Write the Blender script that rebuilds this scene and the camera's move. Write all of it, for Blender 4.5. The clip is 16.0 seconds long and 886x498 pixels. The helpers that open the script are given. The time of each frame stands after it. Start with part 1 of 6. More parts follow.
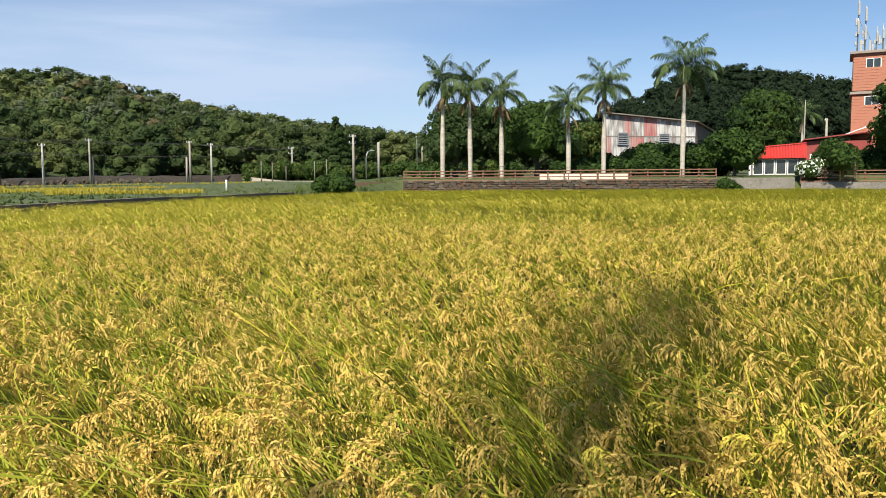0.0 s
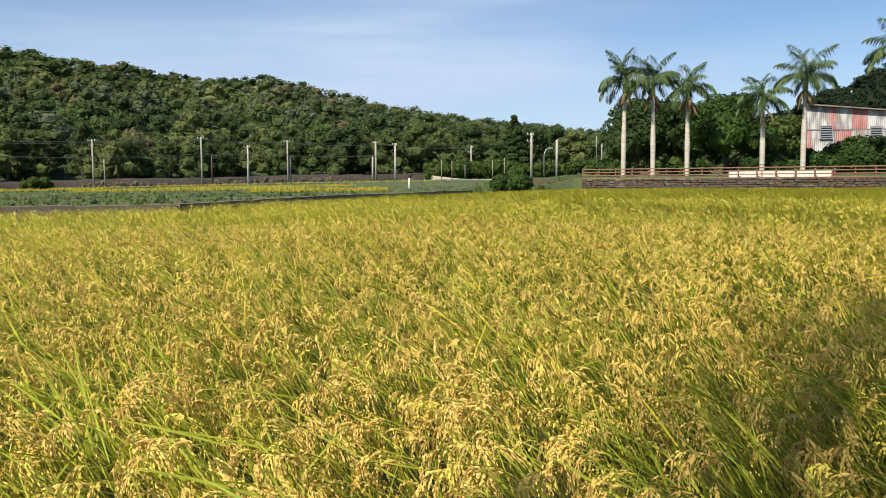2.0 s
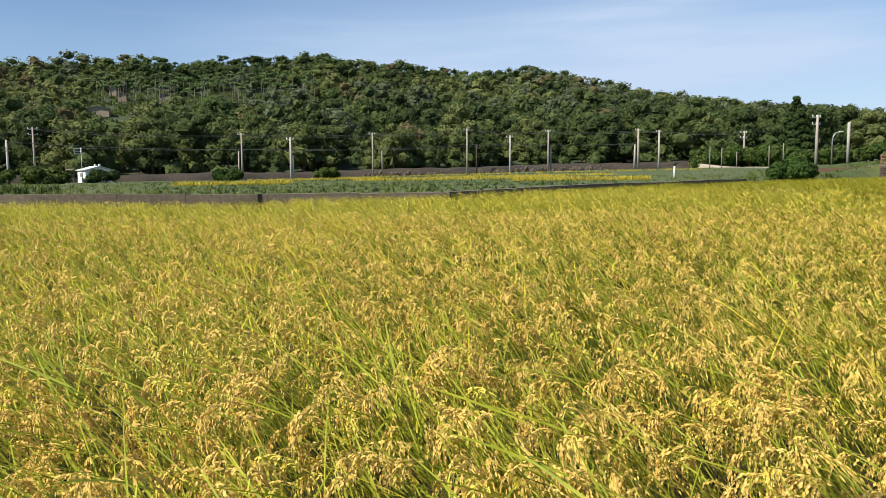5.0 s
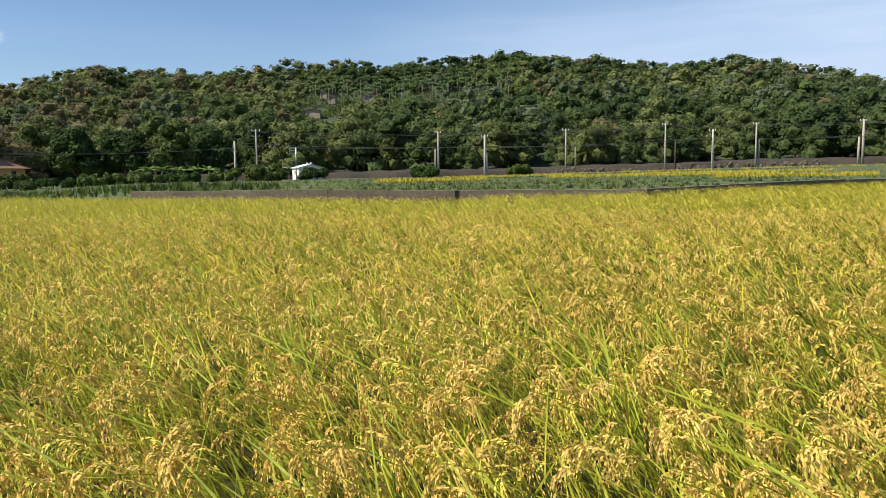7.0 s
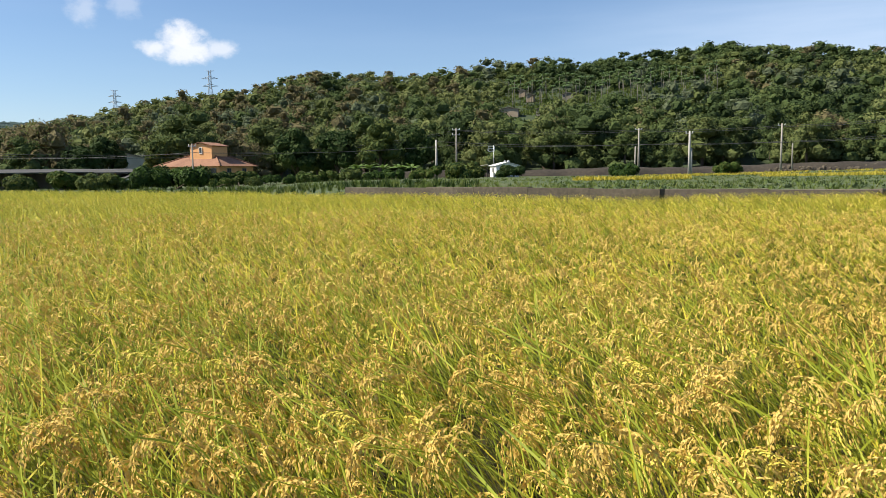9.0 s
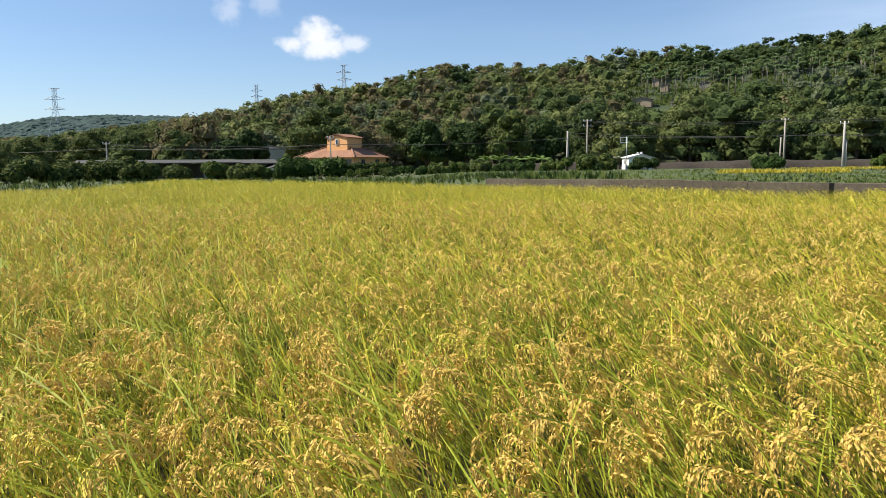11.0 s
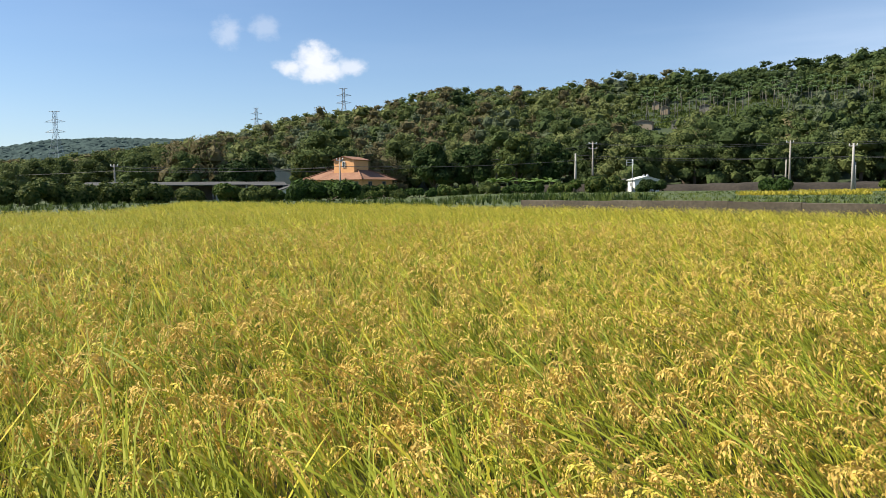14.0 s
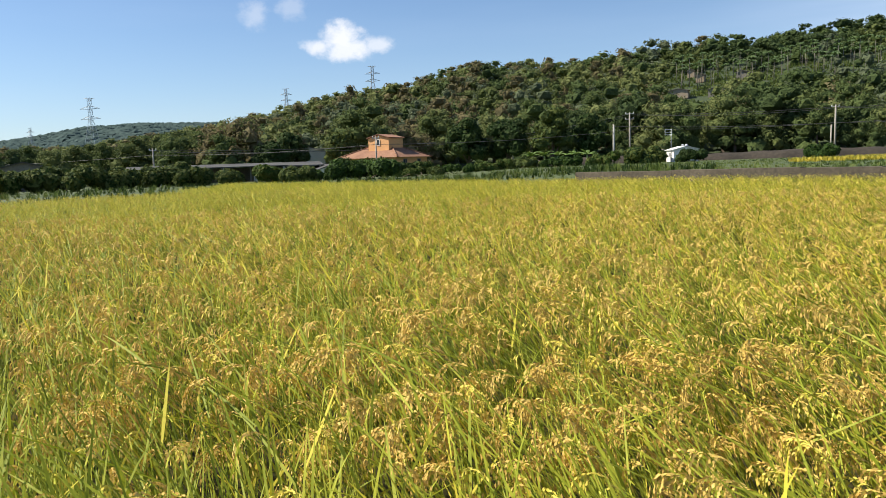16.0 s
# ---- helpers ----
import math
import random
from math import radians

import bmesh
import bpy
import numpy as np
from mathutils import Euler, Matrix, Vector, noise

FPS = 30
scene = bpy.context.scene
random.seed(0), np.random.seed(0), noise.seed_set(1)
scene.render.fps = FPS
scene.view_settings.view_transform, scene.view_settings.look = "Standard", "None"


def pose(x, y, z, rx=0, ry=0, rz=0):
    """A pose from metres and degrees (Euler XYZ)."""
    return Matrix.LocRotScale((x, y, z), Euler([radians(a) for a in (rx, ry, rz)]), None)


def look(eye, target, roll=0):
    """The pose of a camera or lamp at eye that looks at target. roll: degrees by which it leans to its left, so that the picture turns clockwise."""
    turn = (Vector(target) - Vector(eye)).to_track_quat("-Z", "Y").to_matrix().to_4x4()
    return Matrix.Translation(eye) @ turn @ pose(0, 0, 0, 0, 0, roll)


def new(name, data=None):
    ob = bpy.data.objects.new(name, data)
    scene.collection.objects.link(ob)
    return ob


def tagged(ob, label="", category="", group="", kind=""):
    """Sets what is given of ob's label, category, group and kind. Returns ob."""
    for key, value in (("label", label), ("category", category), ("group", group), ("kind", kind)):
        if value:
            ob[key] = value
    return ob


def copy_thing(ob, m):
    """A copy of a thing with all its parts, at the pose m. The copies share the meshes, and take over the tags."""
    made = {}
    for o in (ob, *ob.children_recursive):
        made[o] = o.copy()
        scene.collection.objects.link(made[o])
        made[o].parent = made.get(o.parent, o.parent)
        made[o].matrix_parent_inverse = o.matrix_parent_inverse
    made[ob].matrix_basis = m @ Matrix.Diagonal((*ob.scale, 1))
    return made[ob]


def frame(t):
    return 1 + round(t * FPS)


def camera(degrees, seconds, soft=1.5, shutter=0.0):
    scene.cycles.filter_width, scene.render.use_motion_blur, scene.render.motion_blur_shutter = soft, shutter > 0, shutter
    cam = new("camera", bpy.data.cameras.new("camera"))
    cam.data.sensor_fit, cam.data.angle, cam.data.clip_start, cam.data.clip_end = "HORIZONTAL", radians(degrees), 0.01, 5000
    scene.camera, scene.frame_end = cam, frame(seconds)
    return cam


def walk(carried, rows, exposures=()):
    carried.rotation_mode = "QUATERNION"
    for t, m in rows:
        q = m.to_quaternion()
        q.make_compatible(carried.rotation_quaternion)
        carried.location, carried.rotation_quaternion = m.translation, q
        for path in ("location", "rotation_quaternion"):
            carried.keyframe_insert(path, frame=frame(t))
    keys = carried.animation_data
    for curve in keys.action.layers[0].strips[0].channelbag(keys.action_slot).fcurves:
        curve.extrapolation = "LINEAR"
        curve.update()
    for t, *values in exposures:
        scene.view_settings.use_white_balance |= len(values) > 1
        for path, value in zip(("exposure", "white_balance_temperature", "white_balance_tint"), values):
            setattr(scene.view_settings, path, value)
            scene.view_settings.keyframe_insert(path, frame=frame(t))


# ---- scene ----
FIELD_OF_VIEW = 61.5
# the plan of land and things is drawn smaller than life: metres in the world = SCALE * plan, sunk by SINK
SCALE, SINK = 1.3, 0.31
# seconds, x, y, z, heading (degrees to the left of +y), pitch, lean
PATH = [
    (0.0, 0.000, 0.000, 1.705, -36.00, -5.22, -0.40), (0.5, -0.018, 0.012, 1.702, -33.09, -5.39, -0.35),
    (1.0, -0.043, 0.022, 1.704, -29.19, -5.34, -0.48), (1.5, -0.061, 0.030, 1.702, -25.84, -5.15, -0.55),
    (2.0, -0.081, 0.036, 1.700, -22.50, -5.26, -0.48), (2.5, -0.103, 0.042, 1.695, -18.66, -5.63, -0.54),
    (3.0, -0.124, 0.062, 1.692, -14.46, -5.88, -0.86), (3.5, -0.139, 0.077, 1.687, -11.24, -5.97, -0.83),
    (4.0, -0.157, 0.073, 1.687, -8.75, -6.01, -0.61), (4.2, -0.168, 0.073, 1.687, -7.56, -6.00, -0.54),
    (6.3, -0.263, 0.051, 1.684, 5.65, -5.79, -1.11), (6.5, -0.273, 0.044, 1.683, 7.23, -5.82, -1.01),
    (7.0, -0.307, 0.026, 1.684, 11.81, -5.93, -0.96), (7.5, -0.334, 0.010, 1.689, 15.59, -5.94, -1.19),
    (8.0, -0.360, -0.001, 1.689, 18.74, -5.77, -1.19), (8.5, -0.381, -0.010, 1.685, 21.93, -5.81, -0.45),
    (9.0, -0.460, -0.056, 1.684, 26.69, -5.86, -0.82), (9.5, -0.585, -0.124, 1.683, 30.07, -5.95, -1.75),
    (10.0, -0.714, -0.146, 1.670, 32.83, -6.24, -0.27), (10.2, -0.785, -0.164, 1.661, 34.00, -6.18, 0.16),
    (12.3, -1.664, -1.036, 1.717, 37.59, -6.64, -1.44), (12.5, -1.772, -1.069, 1.712, 37.06, -6.32, -0.96),
    (13.0, -2.076, -1.109, 1.678, 34.52, -6.47, -0.25), (13.5, -2.361, -1.147, 1.652, 33.96, -6.10, -0.15),
    (14.0, -2.651, -1.184, 1.652, 35.97, -4.67, -0.55), (14.5, -2.941, -1.248, 1.635, 36.37, -5.19, -1.55),
    (15.0, -3.199, -1.297, 1.631, 36.37, -5.96, -2.61), (15.5, -3.478, -1.308, 1.634, 37.26, -5.73, -2.15),
    (16.0, -3.741, -1.349, 1.610, 38.44, -6.42, -2.10),
]


def aimed(x, y, z, heading, pitch, lean):
    h, p = radians(heading), radians(pitch)
    eye = Vector((x, y, z))
    return look(eye, eye + Vector((-math.sin(h) * math.cos(p), math.cos(h) * math.cos(p), math.sin(p))), lean)


cam = camera(FIELD_OF_VIEW, 16.0, soft=0.5)
walk(cam, [(row[0], aimed(*row[1:])) for row in PATH], exposures=[(0.0, 0.74), (3.5, 0.73), (7.0, 0.80), (10.0, 0.90), (16.0, 0.87)])

# ---- light ----
SUN_HEADING, SUN_HEIGHT = 123.0, 48.0
SUN_TO = Vector((-math.sin(radians(SUN_HEADING)) * math.cos(radians(SUN_HEIGHT)),
                 math.cos(radians(SUN_HEADING)) * math.cos(radians(SUN_HEIGHT)), math.sin(radians(SUN_HEIGHT))))
sun = new("sun", bpy.data.lights.new("sun", "SUN"))
sun.data.energy, sun.data.angle, sun.data.color = 5.0, radians(0.6), (1.0, 0.92, 0.77)
sun.matrix_world = look(SUN_TO * 100, (0, 0, 0))


def heading_vector(az, el):
    a, e = radians(az), radians(el)
    return (-math.sin(a) * math.cos(e), math.cos(a) * math.cos(e), math.sin(e))


def make_world():
    world = bpy.data.worlds.new("sky")
    scene.world = world
    world.use_nodes = True
    n, l = world.node_tree.nodes, world.node_tree.links
    n.clear()
    out, bg, sky = n.new("ShaderNodeOutputWorld"), n.new("ShaderNodeBackground"), n.new("ShaderNodeTexSky")
    sky.sky_type, sky.sun_disc = "NISHITA", False
    sky.sun_elevation, sky.sun_rotation = radians(SUN_HEIGHT), radians(-SUN_HEADING)
    sky.air_density, sky.dust_density, sky.ozone_density = 1.0, 0.25, 4.0
    coord = n.new("ShaderNodeTexCoord")
    sep = n.new("ShaderNodeSeparateXYZ")
    l.new(coord.outputs["Generated"], sep.inputs[0])

    def math_node(op, a, b=None, clamp=False):
        m = n.new("ShaderNodeMath")
        m.operation, m.use_clamp = op, clamp
        for i, v in enumerate((a, b)):
            if v is None:
                continue
            if isinstance(v, (int, float)):
                m.inputs[i].default_value = v
            else:
                l.new(v, m.inputs[i])
        return m.outputs[0]

    def stretched(sx, sy, sz, scale, detail, rough):
        mp = n.new("ShaderNodeMapping")
        mp.inputs["Scale"].default_value = (sx, sy, sz)
        l.new(coord.outputs["Generated"], mp.inputs[0])
        t = n.new("ShaderNodeTexNoise")
        t.inputs["Scale"].default_value, t.inputs["Detail"].default_value, t.inputs["Roughness"].default_value = scale, detail, rough
        l.new(mp.outputs[0], t.inputs["Vector"])
        return t.outputs["Fac"]

    def ramp(fac, lo, hi):
        r = n.new("ShaderNodeMapRange")
        r.interpolation_type = "SMOOTHSTEP"
        r.inputs["From Min"].default_value, r.inputs["From Max"].default_value = lo, hi
        l.new(fac, r.inputs["Value"])
        return r.outputs["Result"]

    # thin high streaks, denser low over the saddle, thinner over the long hill
    streak = ramp(stretched(1.0, 1.3, 9.0, 1.7, 5.0, 0.52), 0.40, 0.70)
    sheet = ramp(stretched(1.0, 1.0, 4.0, 1.1, 3.0, 0.5), 0.35, 0.65)
    dot = n.new("ShaderNodeVectorMath")
    dot.operation = "DOT_PRODUCT"
    dot.inputs[1].default_value = heading_vector(-45, 6)
    l.new(coord.outputs["Generated"], dot.inputs[0])
    toward = ramp(dot.outputs["Value"], 0.30, 0.95)
    veil = math_node("MULTIPLY", math_node("ADD", math_node("MULTIPLY", streak, 0.55), math_node("MULTIPLY", sheet, 0.34)),
                     math_node("ADD", math_node("MULTIPLY", toward, 0.9), 0.12), True)
    low = math_node("SUBTRACT", 1.0, ramp(sep.outputs["Z"], 0.0, 0.30))
    veil = math_node("ADD", veil, math_node("MULTIPLY", low, 0.15), True)
    band = math_node("MULTIPLY", ramp(sep.outputs["Z"], 0.07, 0.13), math_node("SUBTRACT", 1.0, ramp(sep.outputs["Z"], 0.17, 0.25)))
    veil = math_node("ADD", veil, math_node("MULTIPLY", math_node("MULTIPLY", band, toward), math_node("MULTIPLY", sheet, 0.22)), True)
    # one small heaped cloud with a flat foot, and two wisps
    heap = None
    puff = stretched(1.0, 1.0, 1.3, 34.0, 7.0, 0.62)
    for az, el, size, flat, soft in ((45.3, 8.95, 0.050, 2.4, 0.85), (45.4, 9.5, 0.038, 1.5, 0.9), (47.2, 8.95, 0.028, 2.2, 0.8), (42.9, 9.05, 0.026, 2.0, 0.65),
                                     (51.6, 11.3, 0.022, 1.0, 0.32), (49.0, 11.7, 0.024, 1.2, 0.26)):
        away, squeeze, size_of = n.new("ShaderNodeVectorMath"), n.new("ShaderNodeVectorMath"), n.new("ShaderNodeVectorMath")
        away.operation, squeeze.operation, size_of.operation = "SUBTRACT", "MULTIPLY", "LENGTH"
        away.inputs[1].default_value, squeeze.inputs[1].default_value = heading_vector(az, el), (1, 1, flat)
        l.new(coord.outputs["Generated"], away.inputs[0])
        l.new(away.outputs[0], squeeze.inputs[0])
        l.new(squeeze.outputs[0], size_of.inputs[0])
        edge = math_node("SUBTRACT", 1.0, math_node("DIVIDE", size_of.outputs["Value"], size))
        one = math_node("MULTIPLY", ramp(math_node("ADD", edge, math_node("MULTIPLY", math_node("SUBTRACT", puff, 0.5), 1.6)), 0.0, 0.75), soft)
        heap = one if heap is None else math_node("MAXIMUM", heap, one)
    mix1, mix2 = n.new("ShaderNodeMix"), n.new("ShaderNodeMix")
    mix1.data_type = mix2.data_type = "RGBA"
    l.new(veil, mix1.inputs["Factor"])
    blue = n.new("ShaderNodeVectorMath")
    blue.operation = "MULTIPLY"
    blue.inputs[1].default_value = (0.95, 1.0, 1.07)
    l.new(sky.outputs[0], blue.inputs[0])
    l.new(blue.outputs[0], mix1.inputs["A"])
    mix1.inputs["B"].default_value = (5.0, 6.2, 8.1, 1)
    l.new(heap, mix2.inputs["Factor"])
    l.new(mix1.outputs["Result"], mix2.inputs["A"])
    mix2.inputs["B"].default_value = (8.4, 8.5, 8.9, 1)
    l.new(mix2.outputs["Result"], bg.inputs["Color"])
    bg.inputs["Strength"].default_value = 0.068
    l.new(bg.outputs[0], out.inputs[0])


make_world()

# ---- materials ----
def material(name, colours, scale=3.0, fine=30.0, rough=0.7, bump=0.0, metal=0.0, translucent=0.0, detail=5.0, spread=(0.3, 0.7), stretch=(1, 1, 1), relief=0.02, shine=0.5):
    """A procedural surface: two noises (broad and fine) run through a ramp of colours; bump from the fine one."""
    m = bpy.data.materials.new(name)
    m.use_nodes = True
    n, l = m.node_tree.nodes, m.node_tree.links
    bsdf = n["Principled BSDF"]
    out = n["Material Output"]
    coord, mp = n.new("ShaderNodeTexCoord"), n.new("ShaderNodeMapping")
    mp.inputs["Scale"].default_value = stretch
    l.new(coord.outputs["Object"], mp.inputs[0])
    broad, small = n.new("ShaderNodeTexNoise"), n.new("ShaderNodeTexNoise")
    broad.inputs["Scale"].default_value, broad.inputs["Detail"].default_value = scale, detail
    small.inputs["Scale"].default_value, small.inputs["Detail"].default_value = fine, 3.0
    l.new(mp.outputs[0], broad.inputs["Vector"])
    l.new(mp.outputs[0], small.inputs["Vector"])
    mix = n.new("ShaderNodeMath")
    mix.operation = "MULTIPLY_ADD"
    mix.inputs[1].default_value = 0.55
    l.new(small.outputs["Fac"], mix.inputs[0])
    half = n.new("ShaderNodeMath")
    half.operation = "MULTIPLY"
    half.inputs[1].default_value = 0.45
    l.new(broad.outputs["Fac"], half.inputs[0])
    l.new(half.outputs[0], mix.inputs[2])
    ramp = n.new("ShaderNodeValToRGB")
    e = ramp.color_ramp.elements
    lo, hi = spread
    while len(e) < len(colours):
        e.new(0.5)
    for i, c in enumerate(colours):
        e[i].position = lo + (hi - lo) * i / max(1, len(colours) - 1)
        e[i].color = (*c, 1)
    l.new(mix.outputs[0], ramp.inputs[0])
    l.new(ramp.outputs[0], bsdf.inputs["Base Color"])
    bsdf.inputs["Roughness"].default_value, bsdf.inputs["Metallic"].default_value = rough, metal
    bsdf.inputs["Specular IOR Level"].default_value = shine
    if bump:
        b = n.new("ShaderNodeBump")
        b.inputs["Strength"].default_value, b.inputs["Distance"].default_value = bump, relief
        l.new(small.outputs["Fac"], b.inputs["Height"])
        l.new(b.outputs[0], bsdf.inputs["Normal"])
    if translucent:
        t, mx = n.new("ShaderNodeBsdfTranslucent"), n.new("ShaderNodeMixShader")
        mx.inputs[0].default_value = translucent
        l.new(ramp.outputs[0], t.inputs["Color"])
        l.new(bsdf.outputs[0], mx.inputs[1])
        l.new(t.outputs[0], mx.inputs[2])
        l.new(mx.outputs[0], out.inputs["Surface"])
    return m


M_MUD = material("wet_earth", [(0.022, 0.022, 0.010), (0.05, 0.045, 0.02)], 0.6, 12, 1.0, 0.5, shine=0.0)
M_LAND = material("rough_grass_ground", [(0.028, 0.046, 0.012), (0.052, 0.074, 0.019), (0.085, 0.088, 0.030)], 0.12, 1.5, 0.95, 0.4)
M_HILLFLOOR = material("forest_floor", [(0.015, 0.028, 0.008), (0.035, 0.055, 0.015)], 0.08, 1.2, 0.95, 0.4)
# far ridge: the haze in front of it is painted in as bluish grey
M_HAZYHILL = material("haze_tinted_ridge", [(0.045, 0.068, 0.066), (0.070, 0.098, 0.092)], 0.012, 0.09, 1.0, 0.5, relief=3.0, shine=0.0)
M_BLADE = material("rice_leaf", [(0.105, 0.145, 0.012), (0.25, 0.295, 0.022), (0.45, 0.445, 0.045)], 0.55, 9, 0.6, 0, 0, 0.34, shine=0.22)
M_DRYBLADE = material("yellowing_rice_leaf", [(0.46, 0.42, 0.03), (0.66, 0.55, 0.06)], 0.8, 9, 0.6, 0, 0, 0.36, shine=0.22)
M_GRAIN = material("ripe_rice_grain", [(0.47, 0.31, 0.065), (0.64, 0.44, 0.11), (0.73, 0.535, 0.165)], 0.7, 40, 0.65, 0, 0, 0.22, shine=0.25)
M_GRAIN_PALE = material("half_ripe_rice_grain", [(0.40, 0.33, 0.04), (0.60, 0.49, 0.075), (0.72, 0.59, 0.13)], 0.7, 40, 0.65, 0, 0, 0.16, shine=0.25)
M_STALK = material("rice_stalk", [(0.30, 0.37, 0.03), (0.48, 0.45, 0.06)], 1.0, 14, 0.7, 0, 0, 0.2, shine=0.2)
M_LEAF = [material("forest_leaf_dark", [(0.032, 0.053, 0.019), (0.065, 0.093, 0.033)], 0.05, 3.2, 0.8, 1.0, 0, 0.3, spread=(0.38, 0.62), relief=0.25, shine=0.1),
          material("forest_leaf_mid", [(0.051, 0.080, 0.026), (0.099, 0.132, 0.045)], 0.05, 3.2, 0.8, 1.0, 0, 0.3, spread=(0.38, 0.62), relief=0.25, shine=0.1),
          material("forest_leaf_olive", [(0.076, 0.102, 0.030), (0.134, 0.156, 0.054)], 0.05, 3.2, 0.8, 1.0, 0, 0.3, spread=(0.38, 0.62), relief=0.25, shine=0.1),
          material("forest_leaf_pale", [(0.114, 0.140, 0.046), (0.192, 0.210, 0.080)], 0.05, 3.2, 0.8, 1.0, 0, 0.3, spread=(0.38, 0.62), relief=0.25, shine=0.1),
          material("forest_leaf_russet", [(0.108, 0.099, 0.046), (0.173, 0.147, 0.074)], 0.05, 3.2, 0.8, 1.0, 0, 0.3, spread=(0.38, 0.62), relief=0.25, shine=0.1),
          # greyed leaf colour that stands in for haze on the far slope
          material("forest_leaf_hazed", [(0.083, 0.105, 0.057), (0.140, 0.167, 0.096)], 0.05, 3.2, 0.8, 1.0, 0, 0.3, spread=(0.38, 0.62), relief=0.25, shine=0.1),
          # darkened leaf colour that tones down the full sun on the right-hand hill
          material("forest_leaf_dimmed", [(0.012, 0.021, 0.011), (0.024, 0.038, 0.019)], 0.05, 3.2, 0.8, 1.0, 0, 0.15, spread=(0.38, 0.62), relief=0.4, shine=0.05)]
M_BARK = material("tree_bark", [(0.06, 0.045, 0.03), (0.13, 0.10, 0.075)], 1.5, 14, 0.95, 0.7)
M_CONCRETE = material("weathered_concrete", [(0.10, 0.09, 0.075), (0.18, 0.165, 0.14), (0.26, 0.24, 0.21)], 0.7, 9, 0.9, 0.5)
M_DARKWALL = material("mossy_concrete", [(0.038, 0.031, 0.021), (0.074, 0.060, 0.041), (0.12, 0.10, 0.070)], 0.9, 11, 0.95, 0.6)

M_PALMTRUNK = material("pale_palm_trunk", [(0.26, 0.23, 0.18), (0.42, 0.38, 0.32), (0.54, 0.50, 0.43)], 1.2, 6, 0.85, 0.4, stretch=(1, 1, 3))
M_PALMLEAF = material("palm_leaflet", [(0.034, 0.070, 0.024), (0.078, 0.128, 0.042), (0.135, 0.172, 0.06)], 0.8, 5, 0.55, 0, 0, 0.3, shine=0.28)
M_DEADLEAF = material("dry_palm_frond", [(0.16, 0.11, 0.05), (0.30, 0.22, 0.11)], 1.0, 6, 0.8, 0, 0, 0.2)
M_SHAFT = material("green_crownshaft", [(0.16, 0.22, 0.06), (0.26, 0.30, 0.10)], 1.5, 8, 0.5, 0.1)
M_RAIL = material("brown_painted_rail", [(0.14, 0.065, 0.04), (0.24, 0.12, 0.075)], 1.5, 14, 0.7, 0.3)
M_STONE = [material("stacked_stone_" + w, c, 1.1, 9, 0.92, 0.7) for w, c in
           (("grey", [(0.045, 0.036, 0.026), (0.09, 0.075, 0.055)]), ("brown", [(0.06, 0.036, 0.022), (0.115, 0.075, 0.048)]), ("pale", [(0.09, 0.07, 0.05), (0.155, 0.125, 0.095)]))]
M_WHITE = material("white_paint", [(0.62, 0.62, 0.60), (0.78, 0.78, 0.76)], 0.8, 10, 0.6, 0.15)
M_CREAM = material("cream_board", [(0.58, 0.52, 0.42), (0.72, 0.67, 0.57)], 0.8, 10, 0.7, 0.2)
M_RUSTSHEET = material("weathered_corrugated_sheet", [(0.36, 0.24, 0.22), (0.24, 0.225, 0.21), (0.33, 0.32, 0.31), (0.45, 0.445, 0.435), (0.54, 0.535, 0.53)], 0.35, 2.6, 0.65, 0.2, 0.1, spread=(0.37, 0.57), stretch=(1, 1, 0.28))
M_FADEDRED = material("faded_red_sheet", [(0.30, 0.10, 0.095), (0.40, 0.17, 0.16), (0.42, 0.27, 0.25)], 0.5, 3.0, 0.65, 0.2, 0.1, spread=(0.35, 0.62), stretch=(1, 1, 0.28))
M_TAN = material("tan_render", [(0.26, 0.20, 0.14), (0.36, 0.29, 0.21)], 0.6, 8, 0.9, 0.3)
M_OLDSHEET = material("dull_grey_sheet", [(0.14, 0.12, 0.10), (0.26, 0.23, 0.19)], 0.4, 3, 0.7, 0.2, 0.1, stretch=(1, 1, 0.3))
M_REDSHEET = material("red_painted_sheet", [(0.46, 0.035, 0.03), (0.60, 0.055, 0.045)], 0.5, 6, 0.5, 0.1)
M_DARKRED = material("dark_red_sheet", [(0.20, 0.035, 0.03), (0.30, 0.055, 0.045)], 0.5, 6, 0.55, 0.1)
M_BRICK = material("orange_brick", [(0.30, 0.115, 0.07), (0.42, 0.18, 0.115)], 0.6, 7, 0.85, 0.3)
M_MORTAR = material("grey_render_band", [(0.22, 0.18, 0.155), (0.33, 0.29, 0.26)], 0.7, 8, 0.9, 0.3)
M_GLASS = material("dark_window_glass", [(0.02, 0.03, 0.035), (0.05, 0.06, 0.065)], 0.5, 3, 0.08)
M_ORANGE = material("orange_render", [(0.66, 0.34, 0.14), (0.76, 0.42, 0.19)], 0.4, 6, 0.85, 0.2)
M_ROOFTILE = material("red_clay_tile", [(0.14, 0.066, 0.036), (0.22, 0.108, 0.062), (0.27, 0.145, 0.09)], 0.5, 4, 0.85, 0.3)
M_GREYROOF = material("grey_fibre_roof", [(0.05, 0.05, 0.05), (0.105, 0.105, 0.105)], 0.35, 4, 0.95, 0.2, shine=0.1)
M_STEEL = material("galvanised_steel", [(0.34, 0.35, 0.36), (0.50, 0.51, 0.52)], 1.0, 12, 0.45, 0.1, 0.6)
M_POLE = material("grey_concrete_pole", [(0.22, 0.20, 0.17), (0.36, 0.33, 0.29)], 0.8, 8, 0.9, 0.3)
